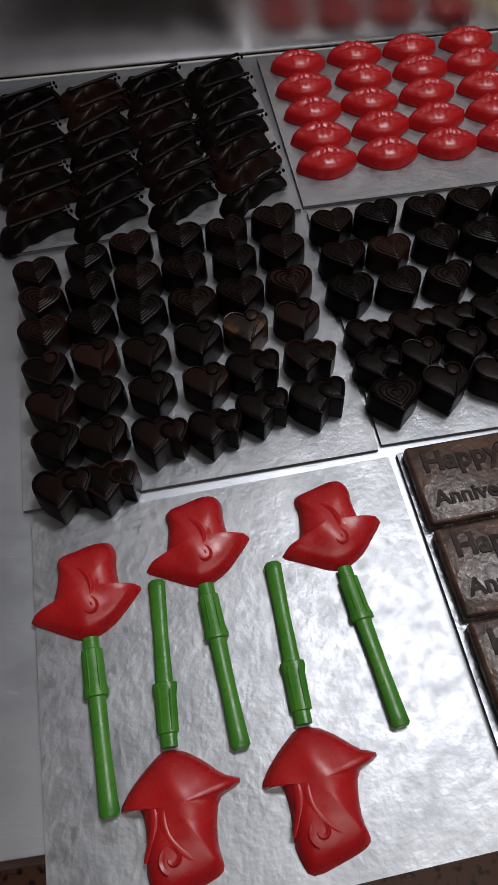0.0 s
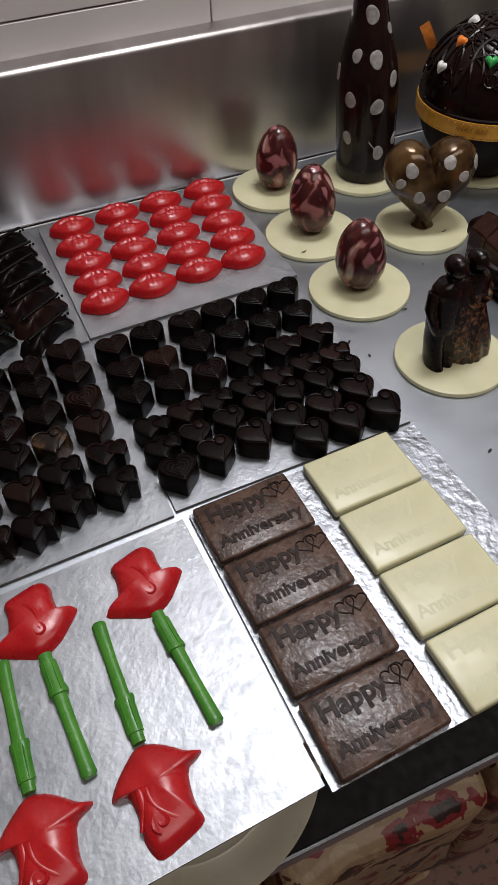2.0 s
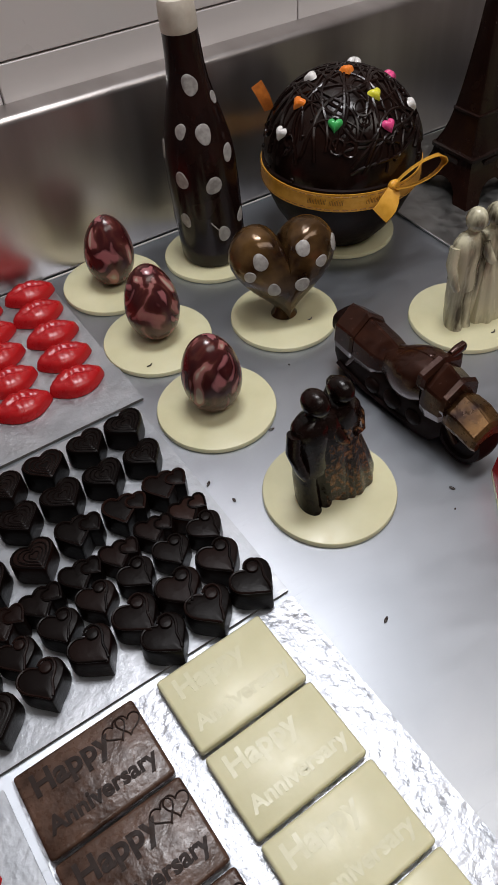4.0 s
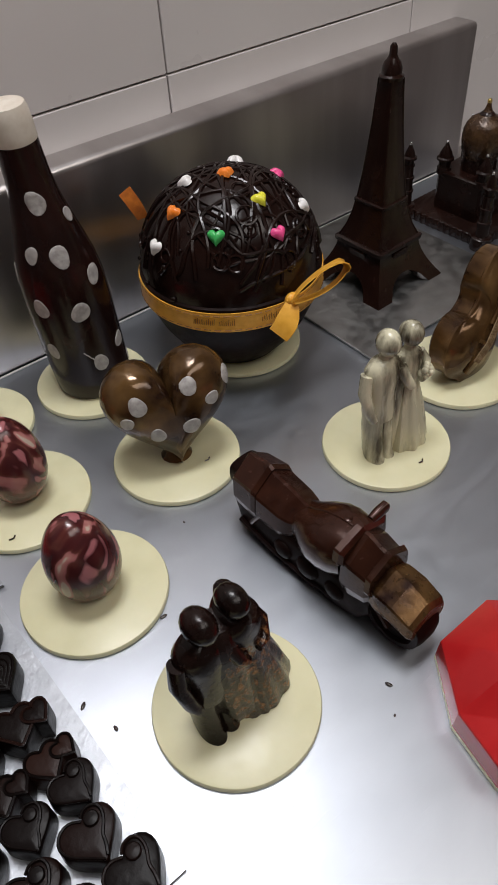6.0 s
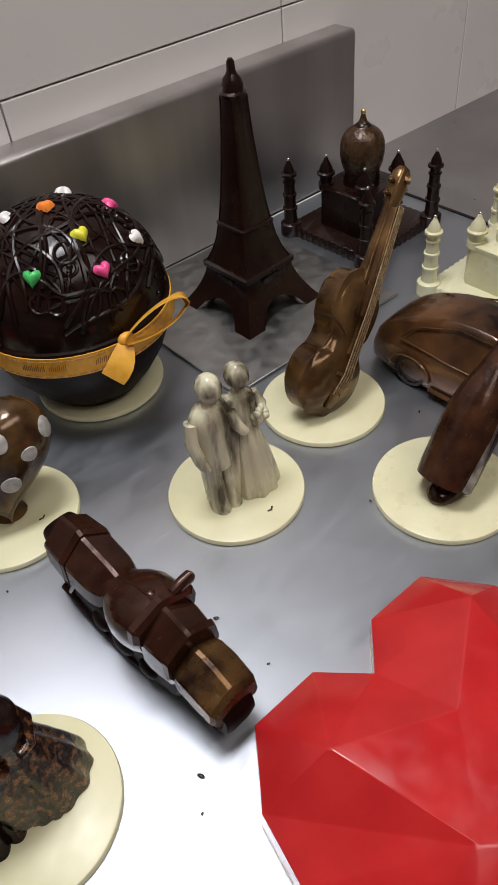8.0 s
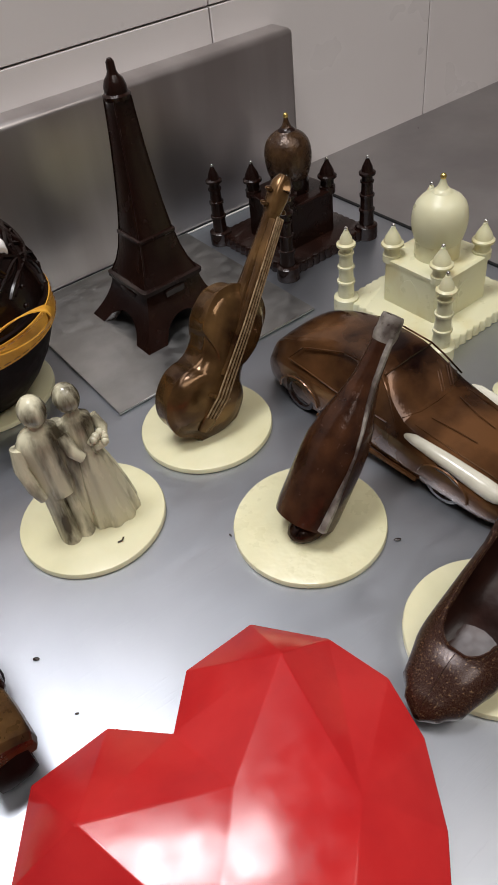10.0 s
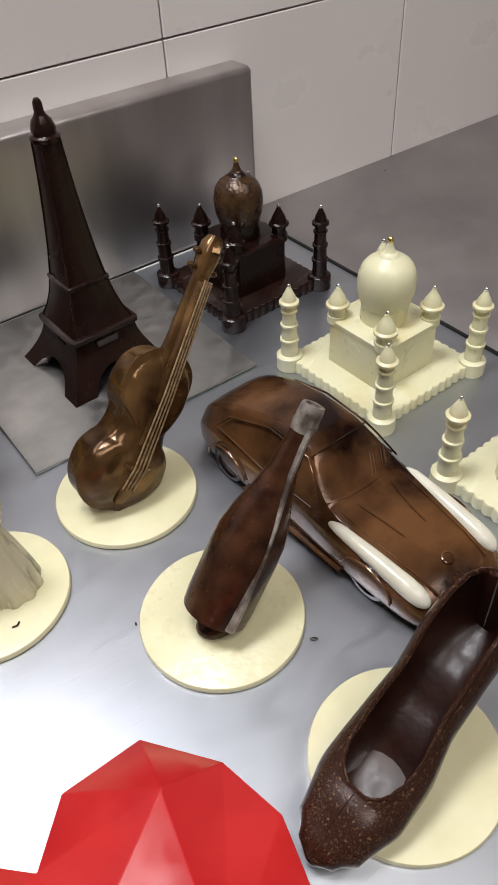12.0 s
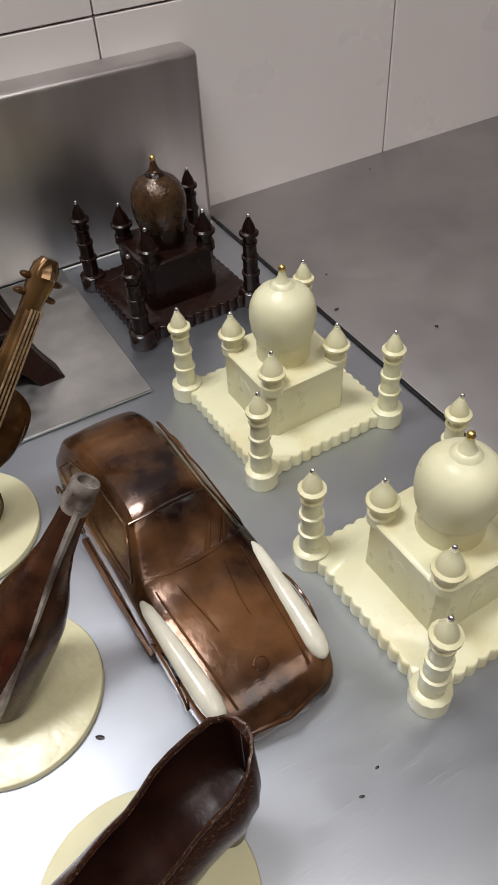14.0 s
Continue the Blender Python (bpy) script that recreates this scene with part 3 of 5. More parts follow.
def fold(pts, r):
    """A soft moulded fold, thickest at its middle."""
    line = flow(pts)
    return tube(line, [r * (0.3 + 0.7 * math.sin(math.pi * i / (len(line) - 1))) for i in range(len(line))], 10)


def rose_meshes(far):
    """A flat moulded rose: the flower's base at the origin, the flower towards +y, the stem towards -y."""
    if far:
        edge = [(0.008, 0.001), (0.0195, 0.007), (0.0265, 0.0115), (0.0345, 0.0122), (0.0320, 0.0165), (0.0245, 0.0200), (0.0235, 0.0287), (0.0240, 0.0390), (0.0265, 0.0455), (0.0275, 0.0500), (0.0220, 0.0540), (0.0115, 0.0587), (0.0005, 0.0632), (-0.0035, 0.0587), (-0.0070, 0.0517), (-0.0072, 0.0450), (-0.0090, 0.0330), (-0.0120, 0.0260), (-0.0160, 0.0268), (-0.0215, 0.0280), (-0.0190, 0.0207), (-0.0138, 0.0127), (-0.0075, 0.0053), (-0.0025, 0.0005)]
        o = [(0.148 * y - 0.989 * x, 0.148 * x + 0.989 * y) for x, y in edge][::-1]
    else:
        edge = [(0.0043, 0.0018), (0.0120, 0.0076), (0.0172, 0.0152), (0.0245, 0.0253), (0.0208, 0.0258), (0.0140, 0.0222), (0.0120, 0.0290), (0.0098, 0.0380), (0.0102, 0.0443), (0.0076, 0.0494), (0.0038, 0.0520), (-0.0046, 0.0502), (-0.0110, 0.0472), (-0.0185, 0.0448), (-0.0212, 0.0405), (-0.0190, 0.0354), (-0.0195, 0.0240), (-0.0212, 0.0158), (-0.0260, 0.0140), (-0.0315, 0.0098), (-0.0248, 0.0072), (-0.0160, 0.0036), (-0.0070, 0.0000), (-0.001, -0.0005)]
        o = [(1.05 * x + 0.185 * y, 1.04 * y - 0.180 * x) for x, y in edge]
    o = smooth_closed(o, 2)
    for _ in range(1):
        o = [tuple(0.25 * a + 0.5 * b + 0.25 * c for a, b, c in zip(o[i - 1], o[i], o[(i + 1) % len(o)])) for i in range(len(o))]
    bloom = domed(o, 0.0108, (0, 0.026), 10, 0.40, 0, lambda x, y, r: 0.0008 * math.sin(x * 250 + y * 120) * (1 - r))
    petals = fold([(-0.012, 0.050, 0.0060), (-0.004, 0.045, 0.0066), (0.003, 0.037, 0.0068), (0.004, 0.027, 0.0066), (-0.002, 0.018, 0.0064), (-0.010, 0.011, 0.0050)], 0.0036)
    join(petals, fold([(0.014, 0.046, 0.0050), (0.009, 0.035, 0.0062), (0.009, 0.024, 0.0062), (0.016, 0.016, 0.0046)], 0.0032))
    join(petals, fold([(-0.014, 0.024, 0.0050), (-0.009, 0.034, 0.0062), (-0.006, 0.046, 0.0064)], 0.0030))
    join(petals, swirl(1.2, 0.0012, 0.0060, 0.0086, 0.0013, pose(0.002, 0.046 if far else 0.017, 0)))
    if not far:
        bmesh.ops.transform(petals, matrix=Matrix.Translation((0.001, 0.001, 0)) @ Matrix.Diagonal((0.74, 0.80, 1.06, 1)), verts=petals.verts[:])
    s = [(0, 0.0042), (-0.006, 0.0042), (-0.0065, 0.0054), (-0.024, 0.0056), (-0.0275, 0.0064), (-0.030, 0.0062), (-0.0305, 0.0044), (-0.055, 0.0040), (-0.080, 0.0046), (-0.083, 0.0048), (-0.0845, 0.0035)]
    stem = tube([(0, y, 0.0030) for y, r in s], [r for y, r in s], 12, True, 0.62)
    ridge = tube([(0.0026, -0.007, 0.0055), (0.0028, -0.028, 0.0060)], 0.0006, 5)
    join(ridge, tube([(-0.0022, -0.007, 0.0058), (-0.0024, -0.028, 0.0063)], 0.0006, 5))
    return [mesh_of("bloom", bloom, RED_CHOC, True), mesh_of("petal_relief", petals, RED_CHOC, True), mesh_of("stem", stem, GREEN_CHOC, True), mesh_of("stem_ridge", ridge, GREEN_CHOC, True)]


ROSE, ROSE_FAR = rose_meshes(False), rose_meshes(True)
for bx, by, ex, ey, sx in [(0.0260, 0.1175, 0.0330, 0.0320, 1), (0.0880, 0.1375, 0.0960, 0.0520, 1), (0.1630, 0.1360, 0.1740, 0.0460, 1), (0.0620, 0.0590, 0.0620, 0.1390, 1), (0.1270, 0.0600, 0.1250, 0.1450, 1)]:
    turn = math.degrees(math.atan2(by - ey, bx - ex)) - 90
    ob = thing("rose_pop", pose(bx, by, 0.0036, 0, 0, turn) @ Matrix.Diagonal((sx, 1, 1, 1)), "red chocolate rose with a green stem on foil", "chocolate rose", "chocolate roses")
    for nm, me in zip(("bloom", "petal_relief", "stem", "stem_ridge"), ROSE_FAR if by < 0.1 else ROSE):
        c = new(nm, me)
        c.parent = ob

# ---- greeting bars ----


def text_mesh(body, size, depth, mat, shear=0.0):
    cu = bpy.data.curves.new("lettering", "FONT")
    cu.body, cu.size, cu.extrude, cu.shear, cu.align_x, cu.align_y = body, size, depth, shear, "LEFT", "BOTTOM"
    cu.resolution_u, cu.offset = 3, size * 0.032
    ob = new("lettering_source", cu)
    bpy.context.view_layer.update()
    me = bpy.data.meshes.new_from_object(ob.evaluated_get(bpy.context.evaluated_depsgraph_get()))
    bpy.data.objects.remove(ob)
    me.materials.clear()
    me.materials.append(mat)
    return me


BAR_W, BAR_D, BAR_T = 0.0755, 0.0505, 0.0085


def bar_body(w, d, t):
    b = box(-w / 2, w / 2, -d / 2, d / 2, 0, t, 0.0022, 3)
    return b


def bar_set(mat, relief_mat, depth):
    hearts = rim(0.0145, 0.0125, 0, 0.0005, pose(0.0212, 0.0125, BAR_T + depth * 0.4, 0, 0, 12))
    join(hearts, rim(0.0145, 0.0125, 0, 0.0005, pose(0.0290, 0.0125, BAR_T + depth * 0.4, 0, 0, -14)))
    return (mesh_of("greeting_bar", bar_body(BAR_W, BAR_D, BAR_T), mat, True), text_mesh("Happy", 0.0178, depth, relief_mat), text_mesh("Anniversary", 0.0132, depth, relief_mat), mesh_of("heart_emblem", hearts, relief_mat, True))


def greeting_bar(meshes, x, y, turn, tilt, label, hearts=True):
    ob = new("greeting_bar", meshes[0])
    ob.matrix_basis = pose(x, y, 0.0040, tilt, 0, turn)
    tagged(ob, label, "chocolate bar", "greeting bars")
    for nm, me, lx, ly in (("lettering", meshes[1], -0.031, 0.0035), ("lettering", meshes[2], -0.031, -0.0175)):
        c = new(nm, me)
        c.matrix_basis = pose(lx, ly, BAR_T)
        c.parent = ob
    if hearts:
        c = new("heart_emblem", meshes[3])
        c.parent = ob


DARK_BARS = bar_set(BAR_CHOC, BAR_RELIEF, 0.0006)
for x, y, turn in [(0.2510, 0.1780, 2.8), (0.2540, 0.1250, 3.0), (0.2565, 0.0720, 2.4), (0.2600, 0.0195, 3.2)]:
    greeting_bar(DARK_BARS, x, y, turn, 0.6, "dark chocolate bar with raised anniversary greeting")
PALE_BARS = bar_set(WHITE_CHOC, WHITE_CHOC, 0.00008)
for x, y, turn in [(0.3425, 0.1820, 2.6), (0.3450, 0.1285, 3.0), (0.3470, 0.0750, 2.4), (0.3495, 0.0220, 3.2)]:
    greeting_bar(PALE_BARS, x, y, turn, 0.6, "white chocolate bar with worn anniversary greeting", False)

# ---- marbled eggs ----


def egg(x, y, h, r, tilt, turn, label):
    rows = []
    for i in range(1, 18):
        a = math.pi * i / 18
        rows.append((r * math.sin(a) * (1 - 0.13 * -math.cos(a)) , h / 2 * (1 - math.cos(a))))
    b = turned([(0.0006, 0.0)] + rows + [(0.0006, h)], 28)
    tagged(part("chocolate_egg", b, EGG, m=pose(x, y, 0.0046, tilt, 2, turn)), label, "chocolate egg", "marbled eggs")


egg(0.4605, 0.598, 0.0715, 0.0236, 3, 20, "burgundy, pink and white marbled chocolate egg")
egg(0.4580, 0.4975, 0.0725, 0.0240, 3, 140, "brown and pink marbled chocolate egg")
egg(0.4575, 0.3925, 0.0725, 0.0240, 3, 250, "marbled chocolate egg with a pink patch")


def spot_on(parent, tree, start, way, r, squash, mat, seed):
    """A thin uneven spot laid on a surface: its outline is dropped along way from around start."""
    q = random.Random(seed)
    way = Vector(way).normalized()
    turn = way.to_track_quat("-Z", "Y").to_matrix().to_4x4() @ pose(0, 0, 0, 0, 0, q.uniform(-25, 25))
    p1, p2 = q.uniform(0, 6), q.uniform(0, 6)
    wob = [1 + 0.07 * math.sin(2 * math.pi * i / 9 + p1) + 0.05 * math.sin(2 * math.pi * i / 6 + p2) for i in range(18)]
    b, rows = bmesh.new(), []
    for k, f in enumerate((1.0, 0.93, 0.6, 0.25)):
        row = []
        for i in range(18):
            c = 2 * math.pi * i / 18
            p = Vector(start) + turn @ Vector((r * f * wob[i] * math.cos(c), r * f * squash * wob[i] * math.sin(c), 0))
            hit = tree.ray_cast(p, way)
            if hit[0] is None:
                b.free()
                return
            row.append(hit[0] - way * (0.00005 if k == 0 else 0.0006))
        rows.append(row)
    part("spot", loft(rows, True, True, b), mat, parent)


# ---- tall spotted bottle ----
BOTTLE_PROFILE = [(0.030, 0.0), (0.0345, 0.002), (0.0365, 0.006), (0.037, 0.02), (0.0375, 0.05), (0.0378, 0.09), (0.0372, 0.115), (0.0345, 0.135), (0.030, 0.153), (0.0248, 0.172), (0.0205, 0.190), (0.0182, 0.208), (0.0172, 0.228), (0.0170, 0.236)]
bottle = thing("chocolate_bottle", pose(0.5685, 0.5825, 0.0048, 0, -3.4, 0) @ Matrix.Diagonal((0.88, 0.88, 0.905, 1)), "tall dark chocolate bottle with pale spots and cap", "chocolate bottle")
bottle_mesh = turned(BOTTLE_PROFILE, 40)
bottle_tree = BVHTree.FromBMesh(bottle_mesh)
part("bottle_body", bottle_mesh, BOTTLE_CHOC, bottle)
part("cap", turned([(0.0172, 0.2345), (0.0174, 0.237), (0.0173, 0.246), (0.0168, 0.256), (0.0152, 0.2605), (0.011, 0.262)], 28), CAP_WHITE, bottle, "pale cream cap")


def bottle_radius(z):
    for (r0, z0), (r1, z1) in zip(BOTTLE_PROFILE, BOTTLE_PROFILE[1:]):
        if z0 <= z <= z1:
            return r0 + (r1 - r0) * (z - z0) / (z1 - z0)
    return 0.017


for k, (ang, z, r) in enumerate([(-112, 0.193, 0.0072), (-146, 0.154, 0.0056), (-102, 0.150, 0.0074), (-152, 0.107, 0.0070), (-100, 0.0995, 0.0075), (-158, 0.061, 0.0062), (-94, 0.0425, 0.0068), (-51, 0.0513, 0.0062), (-62, 0.125, 0.0068), (-48, 0.175, 0.005), (-10, 0.09, 0.007), (-28, 0.022, 0.005), (160, 0.13, 0.007), (150, 0.05, 0.007)]):
    a = radians(ang)
    spot_on(bottle, bottle_tree, (0.1 * math.cos(a), 0.1 * math.sin(a), z), (-math.cos(a), -math.sin(a), 0), r * 1.1, 1.15, SPOT_WHITE, k)
part("seam_line", tube([(bottle_radius(z) * math.cos(radians(-38)), bottle_radius(z) * math.sin(radians(-38)), z) for z in [0.01 + 0.0115 * i for i in range(20)]], 0.0005, 5), GLOSS_CHOC, bottle)
part("drip", tube([(0.0375 * math.cos(radians(-96 - 2.5 * i)), 0.0375 * math.sin(radians(-96 - 2.5 * i)), 0.0425 + 0.0022 * i + 0.0009 * (i % 2)) for i in range(8)], 0.0006, 5), SPOT_WHITE, bottle, "pale drip line")

# ---- polka dot heart ----


def puffy_heart(w, h, d, n=48):
    o = heart_outline(n, w, h)
    rows = []
    for i in range(1, 16):
        a = math.pi * i / 16
        s = math.sin(a) ** 0.62
        rows.append([(x * s, -d * math.cos(a), h * 0.5 + (y - 0.004) * s) for x, y in o])
    return loft(rows)


dots = thing("chocolate_heart", pose(0.569, 0.4575, 0.004, -4, 0, -17) @ SIZE, "golden brown chocolate heart with pale polka dots", "chocolate heart")
heart_mesh = puffy_heart(0.100, 0.100, 0.027)
heart_tree = BVHTree.FromBMesh(heart_mesh)
part("heart_body", heart_mesh, BRONZE_CHOC, dots)
for k, (x, z, r) in enumerate([(-0.0262, 0.0738, 0.0068), (-0.0105, 0.083, 0.0072), (0.0135, 0.079, 0.0062), (0.0111, 0.0452, 0.0068), (-0.0157, 0.0449, 0.0062), (0.030, 0.064, 0.0055), (0.032, 0.089, 0.006), (-0.036, 0.060, 0.005)]):
    spot_on(dots, heart_tree, (x, -0.1, z), (0, 1, 0), r, 1.1, SPOT_WHITE, 60 + k)
spot_on(dots, heart_tree, (0.0463 + 0.082, -0.0111 - 0.056, 0.0725 + 0.012), (-0.82, 0.56, -0.12), 0.0075, 1.1, SPOT_WHITE, 80)
part("foot", turned([(0.013, 0.001), (0.011, 0.004), (0.0085, 0.010), (0.006, 0.016)], 16), BRONZE_CHOC, dots)

# ---- chocolate bowl with candy hearts ----
BOWL = (0.6965, 0.5440)
bowl = thing("chocolate_bowl", pose(*BOWL, 0.0048) @ SIZE, "dark chocolate domed bowl with drizzle, candy hearts and ribbon", "chocolate bowl")
part("bowl_base", turned([(0.035, 0.0), (0.043, 0.002), (0.0565, 0.018), (0.068, 0.036), (0.0765, 0.056), (0.0805, 0.075), (0.0812, 0.086), (0.078, 0.088)], 56), MATT_CHOC, bowl)
DOME_R, DOME_H, DOME_Z = 0.0792, 0.0770, 0.088


def on_dome(az, el, lift=0.0):
    a, e = radians(az), radians(el)
    return Vector(((DOME_R + lift) * math.cos(e) * math.cos(a), (DOME_R + lift) * math.cos(e) * math.sin(a), DOME_Z + (DOME_H + lift) * math.sin(e)))


part("dome", turned([(DOME_R * math.cos(radians(e)), DOME_Z + DOME_H * math.sin(radians(e))) for e in (-4, 0, 6, 12, 20, 28, 36, 44, 52, 60, 68, 76, 83, 88)], 56), GLOSS_CHOC, bowl)
rnd = random.Random(11)
for k in range(44):
    n = Vector((rnd.uniform(-1, 1), rnd.uniform(-1, 1), rnd.uniform(-0.35, 0.35))).normalized()
    u = n.orthogonal().normalized()
    v, h, ph, amp = n.cross(u), rnd.uniform(-0.8, 0.8), rnd.uniform(0, 6), rnd.uniform(0.02, 0.09)
    pts = []
    for i in range(72):
        a = 2 * math.pi * i / 72
        hh = h + amp * math.sin(5 * a + ph)
        d = n * hh + math.sqrt(1 - hh * hh) * (u * math.cos(a) + v * math.sin(a))
        if d.z > 0.10:
            pts.append((a, Vector((d.x * DOME_R * 1.004, d.y * DOME_R * 1.004, DOME_Z + d.z * DOME_H * 1.004))))
    cut = max(range(len(pts)), key=lambda i: (pts[i][0] - pts[i - 1][0]) % 6.2832) if pts else 0
    pts = [p for a, p in pts[cut:] + pts[:cut]]
    if len(pts) > 6:
        q0, q1 = rnd.randint(0, len(pts) // 5), len(pts) - rnd.randint(0, len(pts) // 5)
        part("drizzle_line", tube(pts[q0:q1], rnd.uniform(0.0013, 0.0020), 6), GLOSS_CHOC, bowl)
for k in range(18):
    az, el, r = rnd.uniform(-180, 180), rnd.uniform(15, 70), rnd.uniform(3, 6)
    part("drizzle_loop", tube([on_dome(az + r * math.cos(0.5 * i) / max(0.3, math.cos(radians(el))), el + r * math.sin(0.5 * i), 0.0006) for i in range(14)], 0.0014, 6), GLOSS_CHOC, bowl)
for k in range(40):
    p = on_dome(rnd.uniform(-180, 180), rnd.choice([-2, 4, 30, 45, 18]) + rnd.uniform(-3, 3), 0.0)
    part("pearl", ball(rnd.uniform(0.0016, 0.003), None, 10, 7), GLOSS_CHOC, bowl, "", True, Matrix.Translation(p))
candy = domed(heart_outline(22, 0.0145, 0.0135), 0.005, (0, 0.001), 4, 0.5, -0.001)
CANDY = mesh_of("candy_heart", candy, CANDY_GREEN, True)
for az, el, mat, word in [(-135, 41, CANDY_GREEN, "green"), (-88, 36, CANDY_PINK, "pink"), (-86, 58, CANDY_YELLOW, "yellow"), (-110, 85, CANDY_ORANGE, "orange"), (179, 49, CANDY_ORANGE, "orange"), (-45, 37, CANDY_WHITE, "white"), (-182, 27, CANDY_WHITE, "white"), (150, 66, CANDY_WHITE, "white"), (35, 66, CANDY_WHITE, "white"), (-12, 52, CANDY_PINK, "pink")]:
    me = CANDY.copy()
    me.materials[0] = mat
    c = new("candy_heart", me)
    c.parent = bowl
    p = on_dome(az, el, 0.002)
    nrm = (p - Vector((0, 0, DOME_Z))).normalized()
    up = (Vector((0, 0, 1)) - nrm * nrm.z).normalized()
    c.matrix_basis = Matrix.Translation(p) @ Matrix((up.cross(nrm), up, nrm)).transposed().to_4x4()
    tagged(c, word + " candy heart")


def strip(points, widths, across, thick=0.0005):
    """A ribbon along points; across gives its width's direction at each point."""
    pts, rings = [Vector(p) for p in points], []
    for i, p in enumerate(pts):
        d = (pts[min(i + 1, len(pts) - 1)] - pts[max(i - 1, 0)]).normalized()
        w = Vector(across[i] if isinstance(across, list) else across)
        w = (w - d * w.dot(d)).normalized()
        n = d.cross(w)
        h = widths[i] / 2
        rings.append([p + w * h + n * thick, p - w * h + n * thick, p - w * h - n * thick, p + w * h - n * thick])
    return loft(rings)


BAND_Z = 0.0745
ring_pts = [(0.0815 * math.cos(2 * math.pi * i / 72), 0.0815 * math.sin(2 * math.pi * i / 72), BAND_Z) for i in range(73)]
band = strip(ring_pts, [0.018] * 73, (0, 0, 1))
ribbon = part("ribbon", band, RIBBON, bowl, "yellow satin ribbon with dark printing")
for dz in (-0.0068, 0.0068):
    for i in range(0, 60):
        a0 = radians(i * 6)
        b = tube([(0.0825 * math.cos(a0 + radians(q)), 0.0825 * math.sin(a0 + radians(q)), BAND_Z + dz) for q in (0, 2, 4)], 0.00035, 4)
        band_line = b if i == 0 and dz < 0 else join(band_line, b)
for a0, w in [(-150, 12), (-135, 9), (-110, 14), (-93, 5)]:
    for q in range(w):
        a = radians(a0 + q * 1.1)
        join(band_line, tube([(0.0825 * math.cos(a), 0.0825 * math.sin(a), BAND_Z - 0.002), (0.0825 * math.cos(a + 0.008), 0.0825 * math.sin(a + 0.008), BAND_Z + 0.002 + 0.001 * (q % 3))], 0.0003, 4))
part("printing", band_line, RIBBON_INK, ribbon, "dark printed lines")
KNOT = Vector((-0.0040, -0.0840, 0.0880))

long_axis = Vector((0.985, -0.06, 0.17)).normalized()
short_axis = Vector((-0.17, 0.0, 0.985)).normalized()
loop = [KNOT + long_axis * 0.029 * (1 - math.cos(2 * math.pi * i / 24)) + short_axis * 0.0125 * math.sin(2 * math.pi * i / 24) * (0.4 + 0.6 * math.sin(math.pi * i / 24)) + Vector((-0.002, -0.005, 0)) for i in range(25)]
part("bow_loop", strip(loop, [0.011 + 0.006 * math.sin(math.pi * i / 24) for i in range(25)], (-0.55, -0.80, 0.45)), RIBBON, bowl, "ribbon loop")
part("bow_tail", strip([KNOT + Vector((-0.023 * f, -0.004 - 0.009 * math.sin(2 * f), -0.020 * f)) for f in (0, 0.2, 0.4, 0.6, 0.8, 1.0)], [0.008, 0.014, 0.018, 0.020, 0.020, 0.020], (0.9, -0.35, -0.25)), RIBBON, bowl, "ribbon tail")
part("bow_knot", ball(0.0055, Matrix.Diagonal((1.3, 0.8, 1.0, 1))), RIBBON, bowl, "ribbon knot", True, Matrix.Translation(KNOT + Vector((0, -0.003, 0))))
part("ribbon_end", strip([Vector((-0.052, 0.052, 0.124 + 0.014 * f)) + Vector((-0.008 * f, 0.01 * f * f, 0.01 * f)) for f in (0, 0.25, 0.5, 0.75, 1)], [0.010, 0.011, 0.012, 0.012, 0.012], (0.8, -0.6, 0.1)), ORANGE_RIBBON, bowl, "orange ribbon end")

# ---- motorcycle ----


def slab_loft(stations, n=24, power=0.55):
    """Rounded-box sections along y: (y, half width, bottom, top)."""
    rings = []
    for y, hw, z0, z1 in stations:
        ring = []
        for i in range(n):
            c, s = math.cos(2 * math.pi * i / n), math.sin(2 * math.pi * i / n)
            ring.append((hw * math.copysign(abs(c) ** power, c), y, (z0 + z1) / 2 + (z1 - z0) / 2 * math.copysign(abs(s) ** power, s)))
        rings.append(ring)
    return loft(rings)


def wheel(r, w, y, z, x=0.0):
    return turned([(r * 0.25, -w * 0.4), (r * 0.7, -w * 0.38), (r * 0.76, -w * 0.5), (r * 0.94, -w * 0.5), (r, -w * 0.25), (r, w * 0.25), (r * 0.94, w * 0.5), (r * 0.76, w * 0.5), (r * 0.7, w * 0.38), (r * 0.25, w * 0.4)], 28), pose(x, y, z, 0, 90, 0)


moto = thing("chocolate_motorcycle", pose(0.5835, 0.2985, 0.0005, 0, 0, 183) @ Matrix.Diagonal((1.06, 0.95, 0.98, 1)), "dark brown chocolate motorcycle with golden sheen on metal counter", "chocolate motorcycle")


def facets(stations):
    """Bevelled roof-shaped sections along y: (y, half width, bottom, top)."""
    rings = []
    for y, hw, z0, z1 in stations:
        h = z1 - z0
        half_ring = [(hw * 0.9, z0), (hw, z0 + 0.2 * h), (hw * 0.95, z0 + 0.62 * h), (hw * 0.90, z0 + 0.68 * h), (0.0012, z1)]
        rings.append([(x, y, z) for x, z in half_ring] + [(-x, y, z) for x, z in half_ring[::-1]])
    b = loft(rings)
    return b


